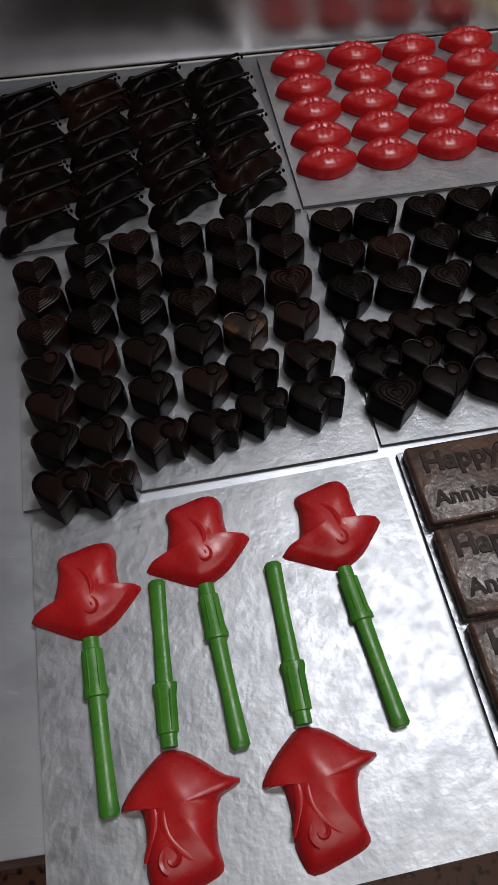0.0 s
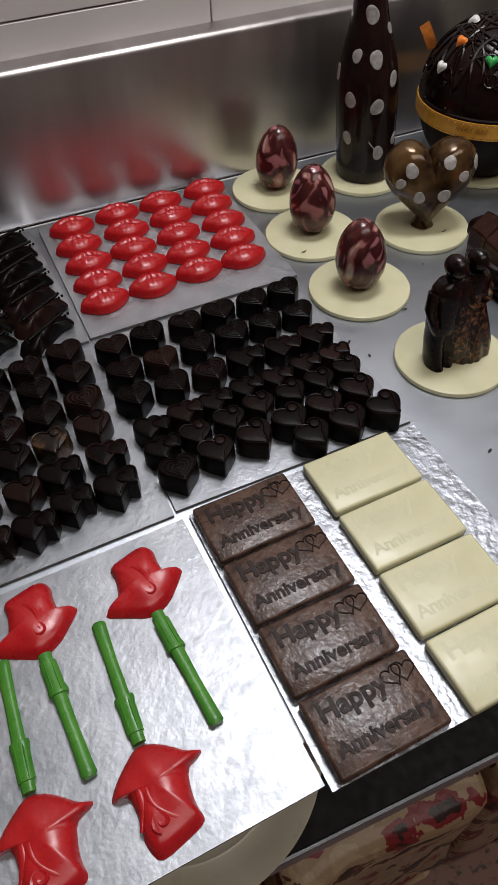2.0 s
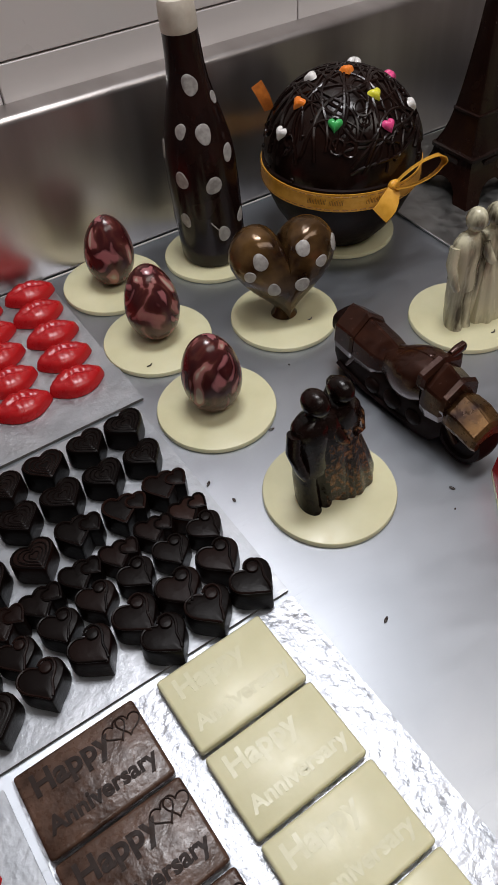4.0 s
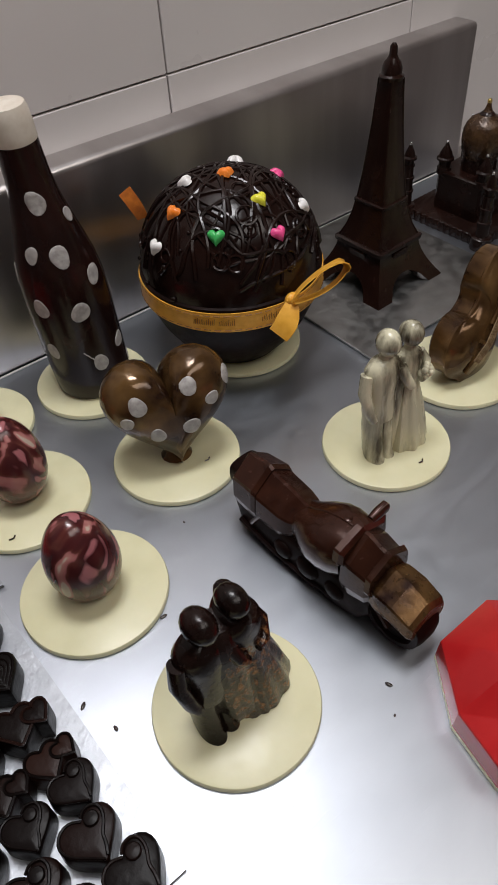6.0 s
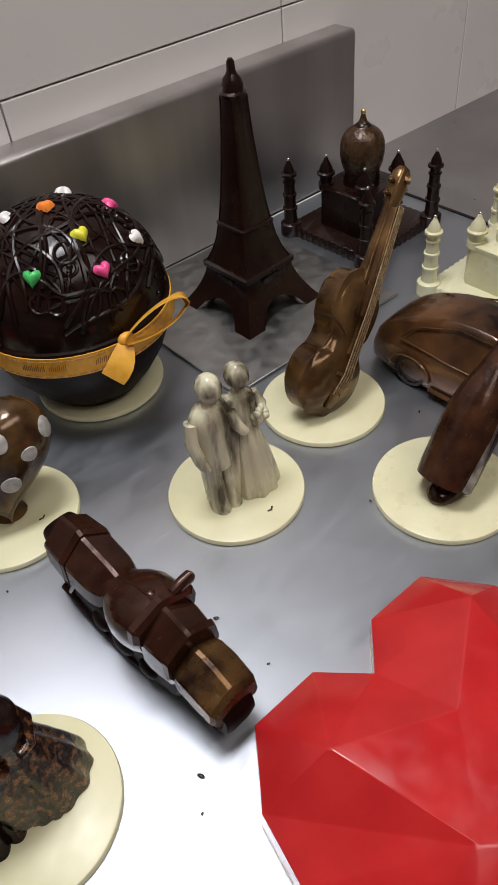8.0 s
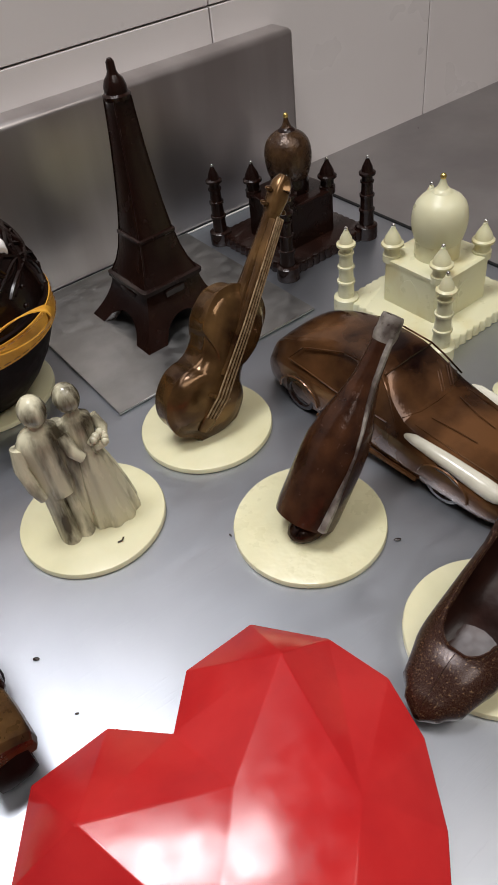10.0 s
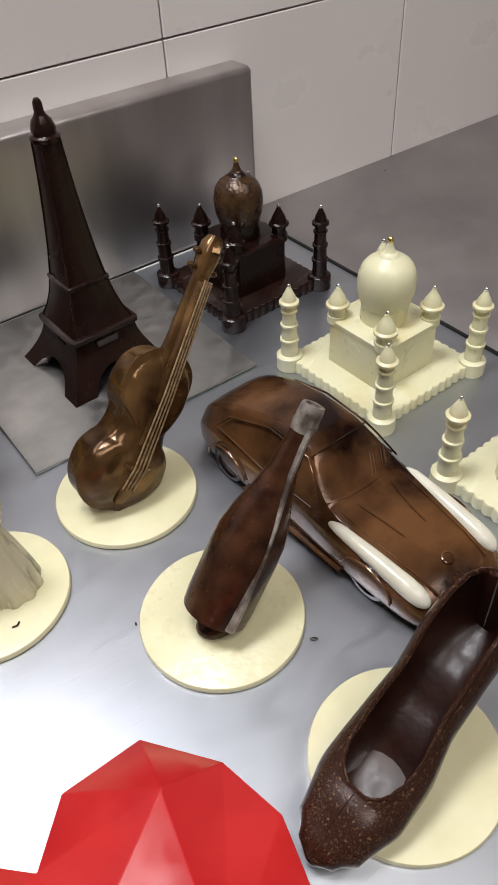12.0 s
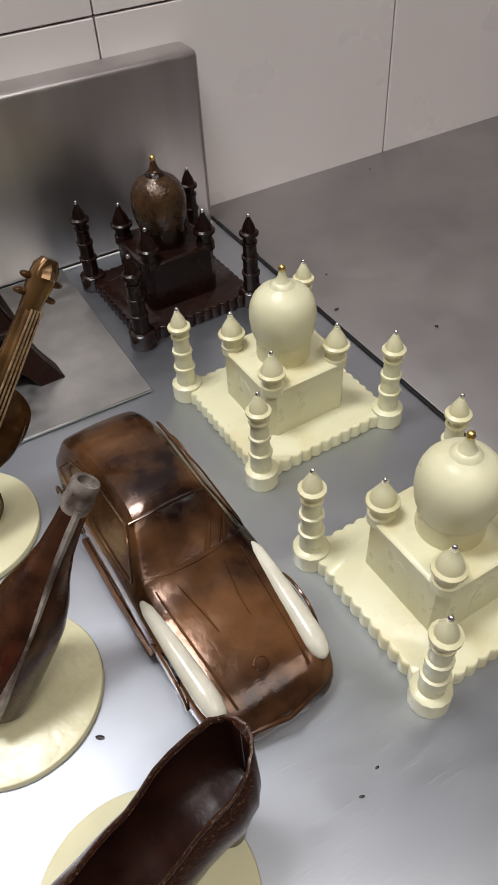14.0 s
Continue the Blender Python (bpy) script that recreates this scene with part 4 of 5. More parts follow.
for nm, y, r, w in (("front_wheel", 0.0605, 0.0225, 0.019), ("rear_wheel", -0.064, 0.021, 0.019)):
    b, m = wheel(r, w, y, r)
    part(nm, b, MATT_CHOC, moto, "", True, m)
part("frame", facets([(-0.086, 0.010, 0.010, 0.036), (-0.075, 0.0145, 0.004, 0.040), (-0.05, 0.0155, 0.0, 0.042), (-0.02, 0.0155, 0.0, 0.044), (0.02, 0.0155, 0.0, 0.046), (0.036, 0.0135, 0.002, 0.046), (0.044, 0.0115, 0.012, 0.044)]), MATT_CHOC, moto)
part("tank", slab_loft([(-0.030, 0.0110, 0.026, 0.050), (-0.020, 0.0140, 0.026, 0.0540), (-0.012, 0.0180, 0.025, 0.0590), (-0.003, 0.0205, 0.024, 0.0635), (0.006, 0.0208, 0.024, 0.0662), (0.014, 0.0195, 0.026, 0.0670), (0.022, 0.017, 0.030, 0.0670)], 28, 0.78), MOTO_CHOC, moto)
part("tank_ridge", tube([(0, -0.022, 0.0535), (0, -0.004, 0.0632), (0, 0.006, 0.0664), (0, 0.016, 0.0672)], 0.0007, 6), MOTO_CHOC, moto)
part("filler_cap", turned([(0.0026, 0), (0.0026, 0.0010), (0.0018, 0.0015)], 14), MOTO_CHOC, moto, "", True, pose(-0.002, 0.0105, 0.0663))
part("seat", facets([(-0.0570, 0.0165, 0.026, 0.0610), (-0.0545, 0.0168, 0.026, 0.0600), (-0.0350, 0.0160, 0.026, 0.0565), (-0.0280, 0.0145, 0.028, 0.0545), (-0.0200, 0.0110, 0.032, 0.0520)]), MOTO_CHOC, moto, "", 12)
part("rear_seat", facets([(-0.0840, 0.0130, 0.030, 0.0560), (-0.0800, 0.0162, 0.026, 0.0625), (-0.0600, 0.0176, 0.026, 0.0650), (-0.0565, 0.0170, 0.026, 0.0625)]), MOTO_CHOC, moto, "", 12)
part("tail_lamp", slab_loft([(-0.0925, 0.006, 0.040, 0.049), (-0.090, 0.0110, 0.034, 0.0525), (-0.081, 0.0125, 0.032, 0.055)], 18, 0.6), MATT_CHOC, moto)
part("handlebar", facets([(0.0185, 0.0185, 0.052, 0.0700), (0.0200, 0.0205, 0.054, 0.0740), (0.0245, 0.0205, 0.054, 0.0740), (0.0265, 0.0180, 0.052, 0.0700)]), MOTO_CHOC, moto, "", 12)
part("grip", slab_loft([(-0.0225, 0.0020, 0.0690, 0.0740), (-0.0205, 0.0032, 0.0680, 0.0765), (-0.0140, 0.0034, 0.0670, 0.0760), (-0.0080, 0.0028, 0.0660, 0.0735)], 14, 0.8), MOTO_CHOC, moto, "", True, pose(0, 0.0222, 0, 0, 0, -90))
part("headlamp", facets([(0.0240, 0.0175, 0.030, 0.0705), (0.0300, 0.0178, 0.028, 0.0705), (0.0430, 0.0166, 0.030, 0.0655), (0.0465, 0.0150, 0.034, 0.0625)]), MOTO_CHOC, moto, "", 12)
part("lamp_rim", facets([(0.0435, 0.0172, 0.0400, 0.0672), (0.0470, 0.0166, 0.0395, 0.0650)]), MOTO_CHOC, moto, "", 12)
part("front_fender", facets([(0.0445, 0.0140, 0.030, 0.0530), (0.051, 0.0158, 0.030, 0.0545), (0.063, 0.0160, 0.030, 0.0530), (0.0765, 0.0155, 0.027, 0.0470), (0.0795, 0.0140, 0.027, 0.0435)]), GOLD_DUST, moto, "", 12)
for sx in (-1, 1):
    for y, z, r in ((-0.03, 0.016, 0.0085), (-0.006, 0.018, 0.010), (0.018, 0.017, 0.008)):
        part("engine_casing", ball(r, Matrix.Diagonal((0.45, 1, 0.9, 1)), 14, 9), MATT_CHOC, moto, "", True, pose(sx * 0.0150, y, z))
    part("exhaust", tube([(sx * 0.0145, 0.02, 0.010), (sx * 0.0158, 0.0, 0.007), (sx * 0.0160, -0.04, 0.0075), (sx * 0.0150, -0.074, 0.012)], [0.0016, 0.002, 0.0022, 0.0026], 8), MATT_CHOC, moto)
    part("fork", tube([(sx * 0.011, 0.034, 0.046), (sx * 0.0115, 0.061, 0.020)], 0.0024, 8), MOTO_CHOC, moto)
    part("spring", tube([(sx * 0.0145, -0.052, 0.034), (sx * 0.0155, -0.062, 0.018)], 0.0020, 8), MOTO_CHOC, moto)

# ---- couple figurines ----


def figurine(joined=False):
    """Two plain standing figures joined at the arms, one in a coat, one in a pleated gown."""
    def oval(hx, hy, z, cx, cy, n=24, pleat=0.0, k=9):
        return [(cx + hx * (1 + pleat * math.sin(k * 2 * math.pi * i / n)) * math.cos(2 * math.pi * i / n), cy + hy * (1 + pleat * math.sin(k * 2 * math.pi * i / n)) * math.sin(2 * math.pi * i / n), z) for i in range(n)]
    g = -0.0135
    b = loft([oval(0.0075, 0.010, z, g - 0.005, c) for z, c in ((0, -0.006), (0.006, -0.003), (0.03, 0), (0.055, 0))])
    join(b, loft([oval(0.007, 0.009, z, g + 0.006, c) for z, c in ((0, -0.006), (0.006, -0.003), (0.03, 0), (0.055, 0))]))
    join(b, loft([oval(hx, hy, z, g + c, 0) for hx, hy, z, c in ((0.0135, 0.0115, 0.042, 0), (0.0142, 0.012, 0.05, 0), (0.0130, 0.011, 0.064, 0), (0.0145, 0.0115, 0.080, 0), (0.0155, 0.0105, 0.089, 0), (0.0125, 0.0085, 0.0955, 0.001), (0.0055, 0.0055, 0.0985, 0.002), (0.0045, 0.005, 0.103, 0.002))]))
    join(b, ball(0.0098, pose(g + 0.0025, -0.001, 0.1115, 8, 0, 0) @ Matrix.Diagonal((0.95, 1.05, 1.15, 1)), 16, 12))
    join(b, tube([(g - 0.0145, 0, 0.088), (g - 0.0175, -0.002, 0.072), (g - 0.0155, -0.007, 0.056), (g - 0.0125, -0.009, 0.047)], [0.0052, 0.0052, 0.0045, 0.0035], 10))
    join(b, tube([(g + 0.013, -0.005, 0.088), (g + 0.016, -0.0115, 0.076), (g + 0.020, -0.013, 0.070)], [0.005, 0.0046, 0.0036], 10))
    join(b, loft([oval(hx, hy, z, 0.0, 0.002) for hx, hy, z in ((0.011, 0.010, 0.0), (0.013, 0.011, 0.03), (0.012, 0.0095, 0.06), (0.010, 0.008, 0.086), (0.005, 0.005, 0.094))]))
    q = 0.0125
    skirt = [(0.0205, 0.0185, 0.0, 0.004), (0.0205, 0.0185, 0.004, 0.004), (0.0185, 0.0165, 0.02, 0.003), (0.0150, 0.0135, 0.042, 0.0015), (0.0105, 0.010, 0.062, 0), (0.009, 0.0085, 0.068, 0)]
    join(b, loft([oval(hx, hy, z, q + c, 0, 48, 0.06, 10) for hx, hy, z, c in skirt]))
    join(b, loft([oval(hx, hy, z, q, 0) for hx, hy, z in ((0.009, 0.0085, 0.066), (0.0105, 0.0095, 0.078), (0.0115, 0.009, 0.087), (0.010, 0.0075, 0.093), (0.0045, 0.005, 0.0965), (0.004, 0.0045, 0.102))]))
    join(b, ball(0.0092, pose(q - 0.001, -0.001, 0.111, 5, 0, 0) @ Matrix.Diagonal((0.95, 1.05, 1.15, 1)), 16, 12))
    join(b, ball(0.0062, pose(q + 0.001, 0.006, 0.109), 12, 8))
    join(b, tube([(q + 0.0105, 0, 0.089), (q + 0.0145, -0.004, 0.080), (q + 0.010, -0.0105, 0.072), (q + 0.003, -0.0125, 0.073)], [0.0042, 0.0042, 0.0036, 0.003], 10))
    if joined:
        cape = [(0.0200, 0.0160, 0.003, 0.006), (0.0215, 0.0170, 0.012, 0.006), (0.0210, 0.0160, 0.030, 0.004), (0.0195, 0.0145, 0.052, 0.002), (0.0190, 0.0130, 0.072, 0.000), (0.0205, 0.0120, 0.086, -0.001), (0.0180, 0.0095, 0.095, -0.001), (0.0100, 0.0070, 0.099, 0.001)]
        join(b, loft([oval(hx, hy, z, c, 0.001, 48, 0.03, 11) for hx, hy, z, c in cape]))
        join(b, loft([oval(hx, 0.0125, z, q, 0.0) for hx, z in ((0.0125, 0.070), (0.0150, 0.082), (0.0150, 0.092), (0.0105, 0.0985), (0.0050, 0.102))]))
        gown = [(0.0265, 0.0190, 0.0, 0.0075), (0.0262, 0.0188, 0.008, 0.0072), (0.0225, 0.0165, 0.028, 0.0050), (0.0180, 0.0140, 0.048, 0.0025), (0.0140, 0.0120, 0.066, 0.0005), (0.0120, 0.0105, 0.078, 0)]
        join(b, loft([oval(hx, hy, z, q + c, 0, 60, 0.045, 11) for hx, hy, z, c in gown]))
    for i in range(0 if joined else 9):
        a = i * 2.4
        join(b, ball(0.0030, pose(q + 0.008 + 0.0045 * math.cos(a), -0.0115 + 0.002 * math.sin(a * 2), 0.078 + 0.004 * math.sin(a)), 8, 6))
    if joined:
        for f in b.faces:
            p = f.calc_center_median()
            f.material_index = 1 if p.x > -0.006 - 0.1 * (0.05 - p.z) + 0.004 * math.sin(p.z * 400) and p.z < 0.082 + 0.2 * p.x and p.y < 0.012 else 0
    return b


tagged(part("couple_figurine", figurine(), PALE_FIGURE, m=pose(0.6975, 0.3565, 0.0048, 0, 0, -7) @ Matrix.Diagonal((0.91, 0.95, 0.915, 1))), "ivory and grey chocolate figurine of a dancing couple", "figurine", "couple figurines")
tagged(part("couple_figurine", figurine(True), [DARK_FIGURE, COPPER_DUST], m=pose(0.4760, 0.2715, 0.0048, 0, 0, 3) @ Matrix.Diagonal((0.93, 1.10, 0.86, 1))), "dark chocolate figurine of a couple with copper dust", "figurine", "couple figurines")

# ---- tray sheet and tower ----
tagged(part("metal_sheet", box(0.7665, 0.9690, 0.4390, 0.6430, 0.0004, 0.0028, 0.0006, 1), TRAY_STEEL), "flat grey metal sheet lying on the counter", "metal sheet")
tower = thing("chocolate_tower", pose(0.8690, 0.5350, 0.0028, 0, 0, 2) @ Matrix.Diagonal((0.83, 0.83, 0.952, 1)), "dark chocolate iron lattice tower on a metal sheet", "chocolate tower")


def square(h, z, r=0.12, n=3):
    pts = []
    for k, (sx, sy) in enumerate([(1, 1), (-1, 1), (-1, -1), (1, -1)]):
        for i in range(n):
            a = radians(90 * k + 90 * i / (n - 1))
            pts.append((sx * h * (1 - r) + h * r * math.cos(a), sy * h * (1 - r) + h * r * math.sin(a), z))
    return pts


def base_half(z):
    return 0.033 + 0.0235 * max(0.0, (0.043 - z) / 0.043) ** 1.6


def arch_base():
    b = bmesh.new()
    n, m = 24, 6
    for side in range(4):
        grids = []
        for inset in (0.0, 0.010):
            g = []
            for i in range(n + 1):
                u = -1 + 2 * i / n
                za = 0.018 * math.sqrt(max(0.0, 1 - (u / 0.58) ** 2)) if abs(u) < 0.58 else 0.0
                col = []
                for j in range(m + 1):
                    z = za + (0.043 - za) * j / m
                    h = base_half(z) - inset
                    col.append(b.verts.new(pose(0, 0, 0, 0, 0, 90 * side) @ Vector((u * h, -h, z))))
                g.append(col)
            grids.append(g)
        o, q = grids
        for i in range(n):
            for j in range(m):
                b.faces.new((o[i][j], o[i + 1][j], o[i + 1][j + 1], o[i][j + 1]))
                b.faces.new((q[i][j], q[i][j + 1], q[i + 1][j + 1], q[i + 1][j]))
            b.faces.new((o[i][0], q[i][0], q[i + 1][0], o[i + 1][0]))
    bmesh.ops.remove_doubles(b, verts=b.verts[:], dist=0.0002)
    return b


part("arched_base", arch_base(), TOWER_CHOC, tower)
part("first_platform", loft([square(h, z) for h, z in ((0.033, 0.041), (0.0368, 0.0425), (0.0370, 0.0462), (0.034, 0.0475))]), TOWER_CHOC, tower)
part("middle_section", loft([square(h, z, 0.1) for h, z in ((0.0330, 0.047), (0.0275, 0.058), (0.0235, 0.070), (0.0208, 0.084))]), TOWER_CHOC, tower)
part("second_platform", loft([square(h, z) for h, z in ((0.0205, 0.0825), (0.0222, 0.084), (0.0222, 0.0865), (0.020, 0.0875))]), TOWER_CHOC, tower)
part("spire", loft([square(h, z, 0.15) for h, z in ((0.0198, 0.087), (0.0165, 0.110), (0.0138, 0.135), (0.0115, 0.160), (0.0098, 0.185), (0.0092, 0.197))]), TOWER_CHOC, tower)
part("top_cabin", turned([(0.0125, 0.196), (0.013, 0.199), (0.0105, 0.2005), (0.0105, 0.205), (0.0085, 0.210), (0.0055, 0.213), (0.0042, 0.2155), (0.0038, 0.222), (0.002, 0.2245)], 20), TOWER_CHOC, tower)
for s in range(4):
    for rows in (((0.0330, 0.0475), (0.0275, 0.058), (0.0235, 0.070), (0.0208, 0.083)), ((0.0198, 0.0875), (0.0165, 0.110), (0.0138, 0.135), (0.0115, 0.160), (0.0098, 0.185), (0.0092, 0.197))):
        part("edge_rib", tube([(h * 0.97, h * 0.97, z) for h, z in rows], 0.0009, 6), TOWER_CHOC, tower, "", True, pose(0, 0, 0, 0, 0, 90 * s))
    part("panel_relief", box(-0.012, 0.012, -0.0012, 0.0012, -0.006, 0.006, 0.001, 1), TOWER_CHOC, tower, "", True, pose(0, 0, 0, 0, 0, 90 * s) @ pose(0, -0.0345, 0.0350, 14, 0, 0))

# ---- domed palaces ----


def palace(x, y, turn, zscale, mat, bead, gold, label):
    ob = thing("chocolate_palace", pose(x, y, 0.0003, 0, 0, turn) @ Matrix.Diagonal((0.952, 0.952, 0.952 * zscale, 1)), label, "chocolate palace", "chocolate palaces")
    H, n = 0.0560, 13
    outline = []
    for s in range(4):
        for i in range(n * 6):
            u = -1 + 2 * i / (n * 6)
            bulge = 0.0019 * abs(math.sin(math.pi * n * (u + 1) / 2)) if abs(u) < 0.86 else 0.002
            p = pose(0, 0, 0, 0, 0, 90 * s) @ Vector((u * H, -H - bulge, 0))
            outline.append((p.x, p.y))
    part("terrace", loft([[(px * q, py * q, z) for px, py in outline] for q, z in ((1.0, 0), (1.0, 0.0085), (0.99, 0.0098), (0.978, 0.0102))]), mat, ob)
    block = [(sx * a, sy * b) for sx, sy, pair in ((1, 1, 0), (-1, 1, 1), (-1, -1, 0), (1, -1, 1)) for a, b in (((0.0320, 0.0265), (0.0265, 0.0320)) if not pair else ((0.0265, 0.0320), (0.0320, 0.0265)))]
    part("main_hall", loft([[(px * q * 1.05, py * q * 1.05, z) for px, py in block] for q, z in ((1.0, 0.0098), (0.99, 0.046), (1.01, 0.0465), (1.01, 0.0490), (0.97, 0.0502), (0.90, 0.0504))]), mat, ob)
    for s in range(4):
        part("portal", loft([[(px, -0.0330 - d, z) for px, z in ((-0.010, 0.0105), (0.010, 0.0105), (0.010, 0.030), (0.006, 0.036), (0.0, 0.040), (-0.006, 0.036), (-0.010, 0.030))] for d in (-0.001, 0.0006)]), mat, ob, "", True, pose(0, 0, 0, 0, 0, 90 * s))
    part("drum", turned([(0.0195, 0.0495), (0.0192, 0.064), (0.0192, 0.066)], 32), mat, ob)
    part("onion_dome", turned([(0.0195, 0.0640), (0.0208, 0.067), (0.0224, 0.0725), (0.0233, 0.0785), (0.0234, 0.084), (0.0226, 0.0895), (0.0206, 0.0945), (0.0172, 0.0985), (0.0125, 0.1015), (0.0078, 0.1040), (0.0046, 0.1070), (0.0032, 0.1100), (0.0024, 0.1125), (0.002, 0.114)], 32), DOME_CHOC if mat is TOWER_CHOC else mat, ob)
    part("dome_collar", turned([(0.0092, 0.1025), (0.0086, 0.1036), (0.0064, 0.1056), (0.005, 0.1066)], 20), mat, ob)
    part("finial", ball(0.0026, None, 10, 8), gold, ob, "gold bead", True, pose(0, 0, 0.1155))
    for sx in (-1, 1):
        for sy in (-1, 1):
            b = turned([(0.0082, 0.046), (0.0082, 0.052), (0.0068, 0.0525), (0.0068, 0.0595), (0.0098, 0.060), (0.0098, 0.0618), (0.0078, 0.063), (0.0066, 0.067), (0.0042, 0.071), (0.0024, 0.0738), (0.002, 0.0755)], 16)
            c = part("pavilion", b, mat, ob, "", True, pose(sx * 0.0268, sy * 0.0268, 0))
            part("bead", ball(0.0017, None, 8, 6), bead, c, "silver bead", True, pose(0, 0, 0.0772))
            b = turned([(0.0115, 0.0), (0.0115, 0.012), (0.0100, 0.013), (0.0075, 0.0135), (0.0070, 0.026), (0.0083, 0.0265), (0.0083, 0.0285), (0.0068, 0.029), (0.0064, 0.040), (0.0077, 0.0405), (0.0077, 0.0425), (0.0062, 0.043), (0.0058, 0.0530), (0.0070, 0.0535), (0.0070, 0.055), (0.0055, 0.0555), (0.0054, 0.0600), (0.0085, 0.0608), (0.0085, 0.0628), (0.0062, 0.064), (0.0052, 0.068), (0.003, 0.072), (0.0018, 0.0745)], 14)
            c = part("minaret", b, mat, ob, "", True, pose(sx * 0.0550, sy * 0.0550, 0))
            part("bead", ball(0.0017, None, 8, 6), bead, c, "silver bead", True, pose(0, 0, 0.0762))
    return ob


palace(1.0390, 0.5515, 1.5, 1.115, TOWER_CHOC, SILVER_BEAD, GOLD_BEAD, "dark chocolate domed palace with four minarets")
palace(1.0445, 0.3705, 1.5, 1.055, PALACE_WHITE, SILVER_BEAD, GOLD_BEAD, "white chocolate domed palace with yellowed wall")
palace(1.0400, 0.1960, 1.5, 1.07, PALACE_WHITE, SILVER_BEAD, GOLD_BEAD, "white chocolate domed palace with four minarets")

# ---- violin ----
VA, VB = Vector((0.7900, 0.3720, 0.0120)), Vector((0.9145, 0.4010, 0.1570))
axis = (VB - VA).normalized()
nrm = Vector((0.16, -0.90, 0.22))
nrm = (nrm - axis * nrm.dot(axis)).normalized()
side = axis.cross(nrm)
violin = thing("chocolate_violin", Matrix.Translation(VA) @ Matrix((side, axis, nrm)).transposed().to_4x4() @ SIZE, "amber brown chocolate violin leaning on a white disc", "chocolate violin")
half = [(a * 1.14, b * 1.12) for a, b in [(0.0, 0.0), (0.012, -0.001), (0.024, 0.006), (0.0305, 0.018), (0.0300, 0.032), (0.0245, 0.041), (0.0205, 0.045), (0.0175, 0.054), (0.0185, 0.064), (0.0225, 0.069), (0.0245, 0.079), (0.0225, 0.092), (0.015, 0.100), (0.006, 0.1035)]]
vio_outline = smooth_closed(half + [(-a, b) for a, b in half[:0:-1]], 3)
part("violin_body", loft([[((x) * q, 0.05 + (y - 0.05) * q, z) for x, y in vio_outline] for q, z in ((0.8, -0.016), (0.94, -0.0145), (0.985, -0.012), (0.985, 0.002), (1.03, 0.003), (1.03, 0.0055), (0.955, 0.0068), (0.93, 0.0078), (0.84, 0.0118), (0.6, 0.0152), (0.25, 0.0166))]), VIOLIN_CHOC, violin)
part("fingerboard", slab_loft([(0.052, 0.0068, 0.014, 0.019), (0.09, 0.006, 0.012, 0.0185), (0.130, 0.0052, 0.008, 0.0165), (0.168, 0.0045, 0.004, 0.013)], 16, 0.4), VIOLIN_CHOC, violin)
part("neck", slab_loft([(0.095, 0.0085, -0.004, 0.012), (0.125, 0.007, -0.001, 0.0095), (0.165, 0.006, -0.001, 0.008), (0.182, 0.007, -0.002, 0.009)], 16, 0.7), VIOLIN_CHOC, violin)
scroll = swirl(1.5, 0.0015, 0.0075, 0, 0.0042, pose(0, 0.188, 0.002) @ pose(0, 0, 0, 0, 90, 0))
join(scroll, slab_loft([(0.172, 0.006, -0.003, 0.009), (0.184, 0.0078, -0.004, 0.010), (0.194, 0.0075, -0.003, 0.009), (0.199, 0.005, 0, 0.007)], 16, 0.7))
part("scroll", scroll, VIOLIN_CHOC, violin)
for k in range(4):
    x = -0.0039 + 0.0026 * k
    part("string", tube([(x * 1.2, 0.018, 0.0165), (x * 1.25, 0.036, 0.0205), (x, 0.09, 0.0193), (x * 0.75, 0.170, 0.0138)], 0.0007, 5), STRING_CHOC, violin)
part("bridge", slab_loft([(0.034, 0.0105, 0.010, 0.0195), (0.037, 0.0105, 0.010, 0.0198)], 16, 0.4), VIOLIN_CHOC, violin)
part("tailpiece", slab_loft([(0.006, 0.004, 0.010, 0.0135), (0.014, 0.006, 0.011, 0.016), (0.022, 0.0065, 0.011, 0.0165)], 16, 0.5), VIOLIN_CHOC, violin)
for sx in (-1, 1):
    part("sound_hole", tube([(sx * 0.0130, 0.028, 0.0108), (sx * 0.0155, 0.032, 0.0104), (sx * 0.0135, 0.041, 0.0104), (sx * 0.0115, 0.050, 0.0104), (sx * 0.0135, 0.053, 0.0096)], [0.0013, 0.0007, 0.0007, 0.0007, 0.0013], 6), VIOLIN_CHOC, violin)
    for y in (0.176, 0.186):
        part("peg", ball(0.0028, Matrix.Diagonal((1.5, 0.8, 1, 1)), 10, 8), VIOLIN_CHOC, violin, "", True, pose(sx * 0.0095, y, 0.003))
part("chocolate_foot", ball(0.009, Matrix.Diagonal((1.5, 0.8, 0.75, 1)), 16, 10), VIOLIN_CHOC, violin, "", True, pose(0.013, 0.0035, -0.002))

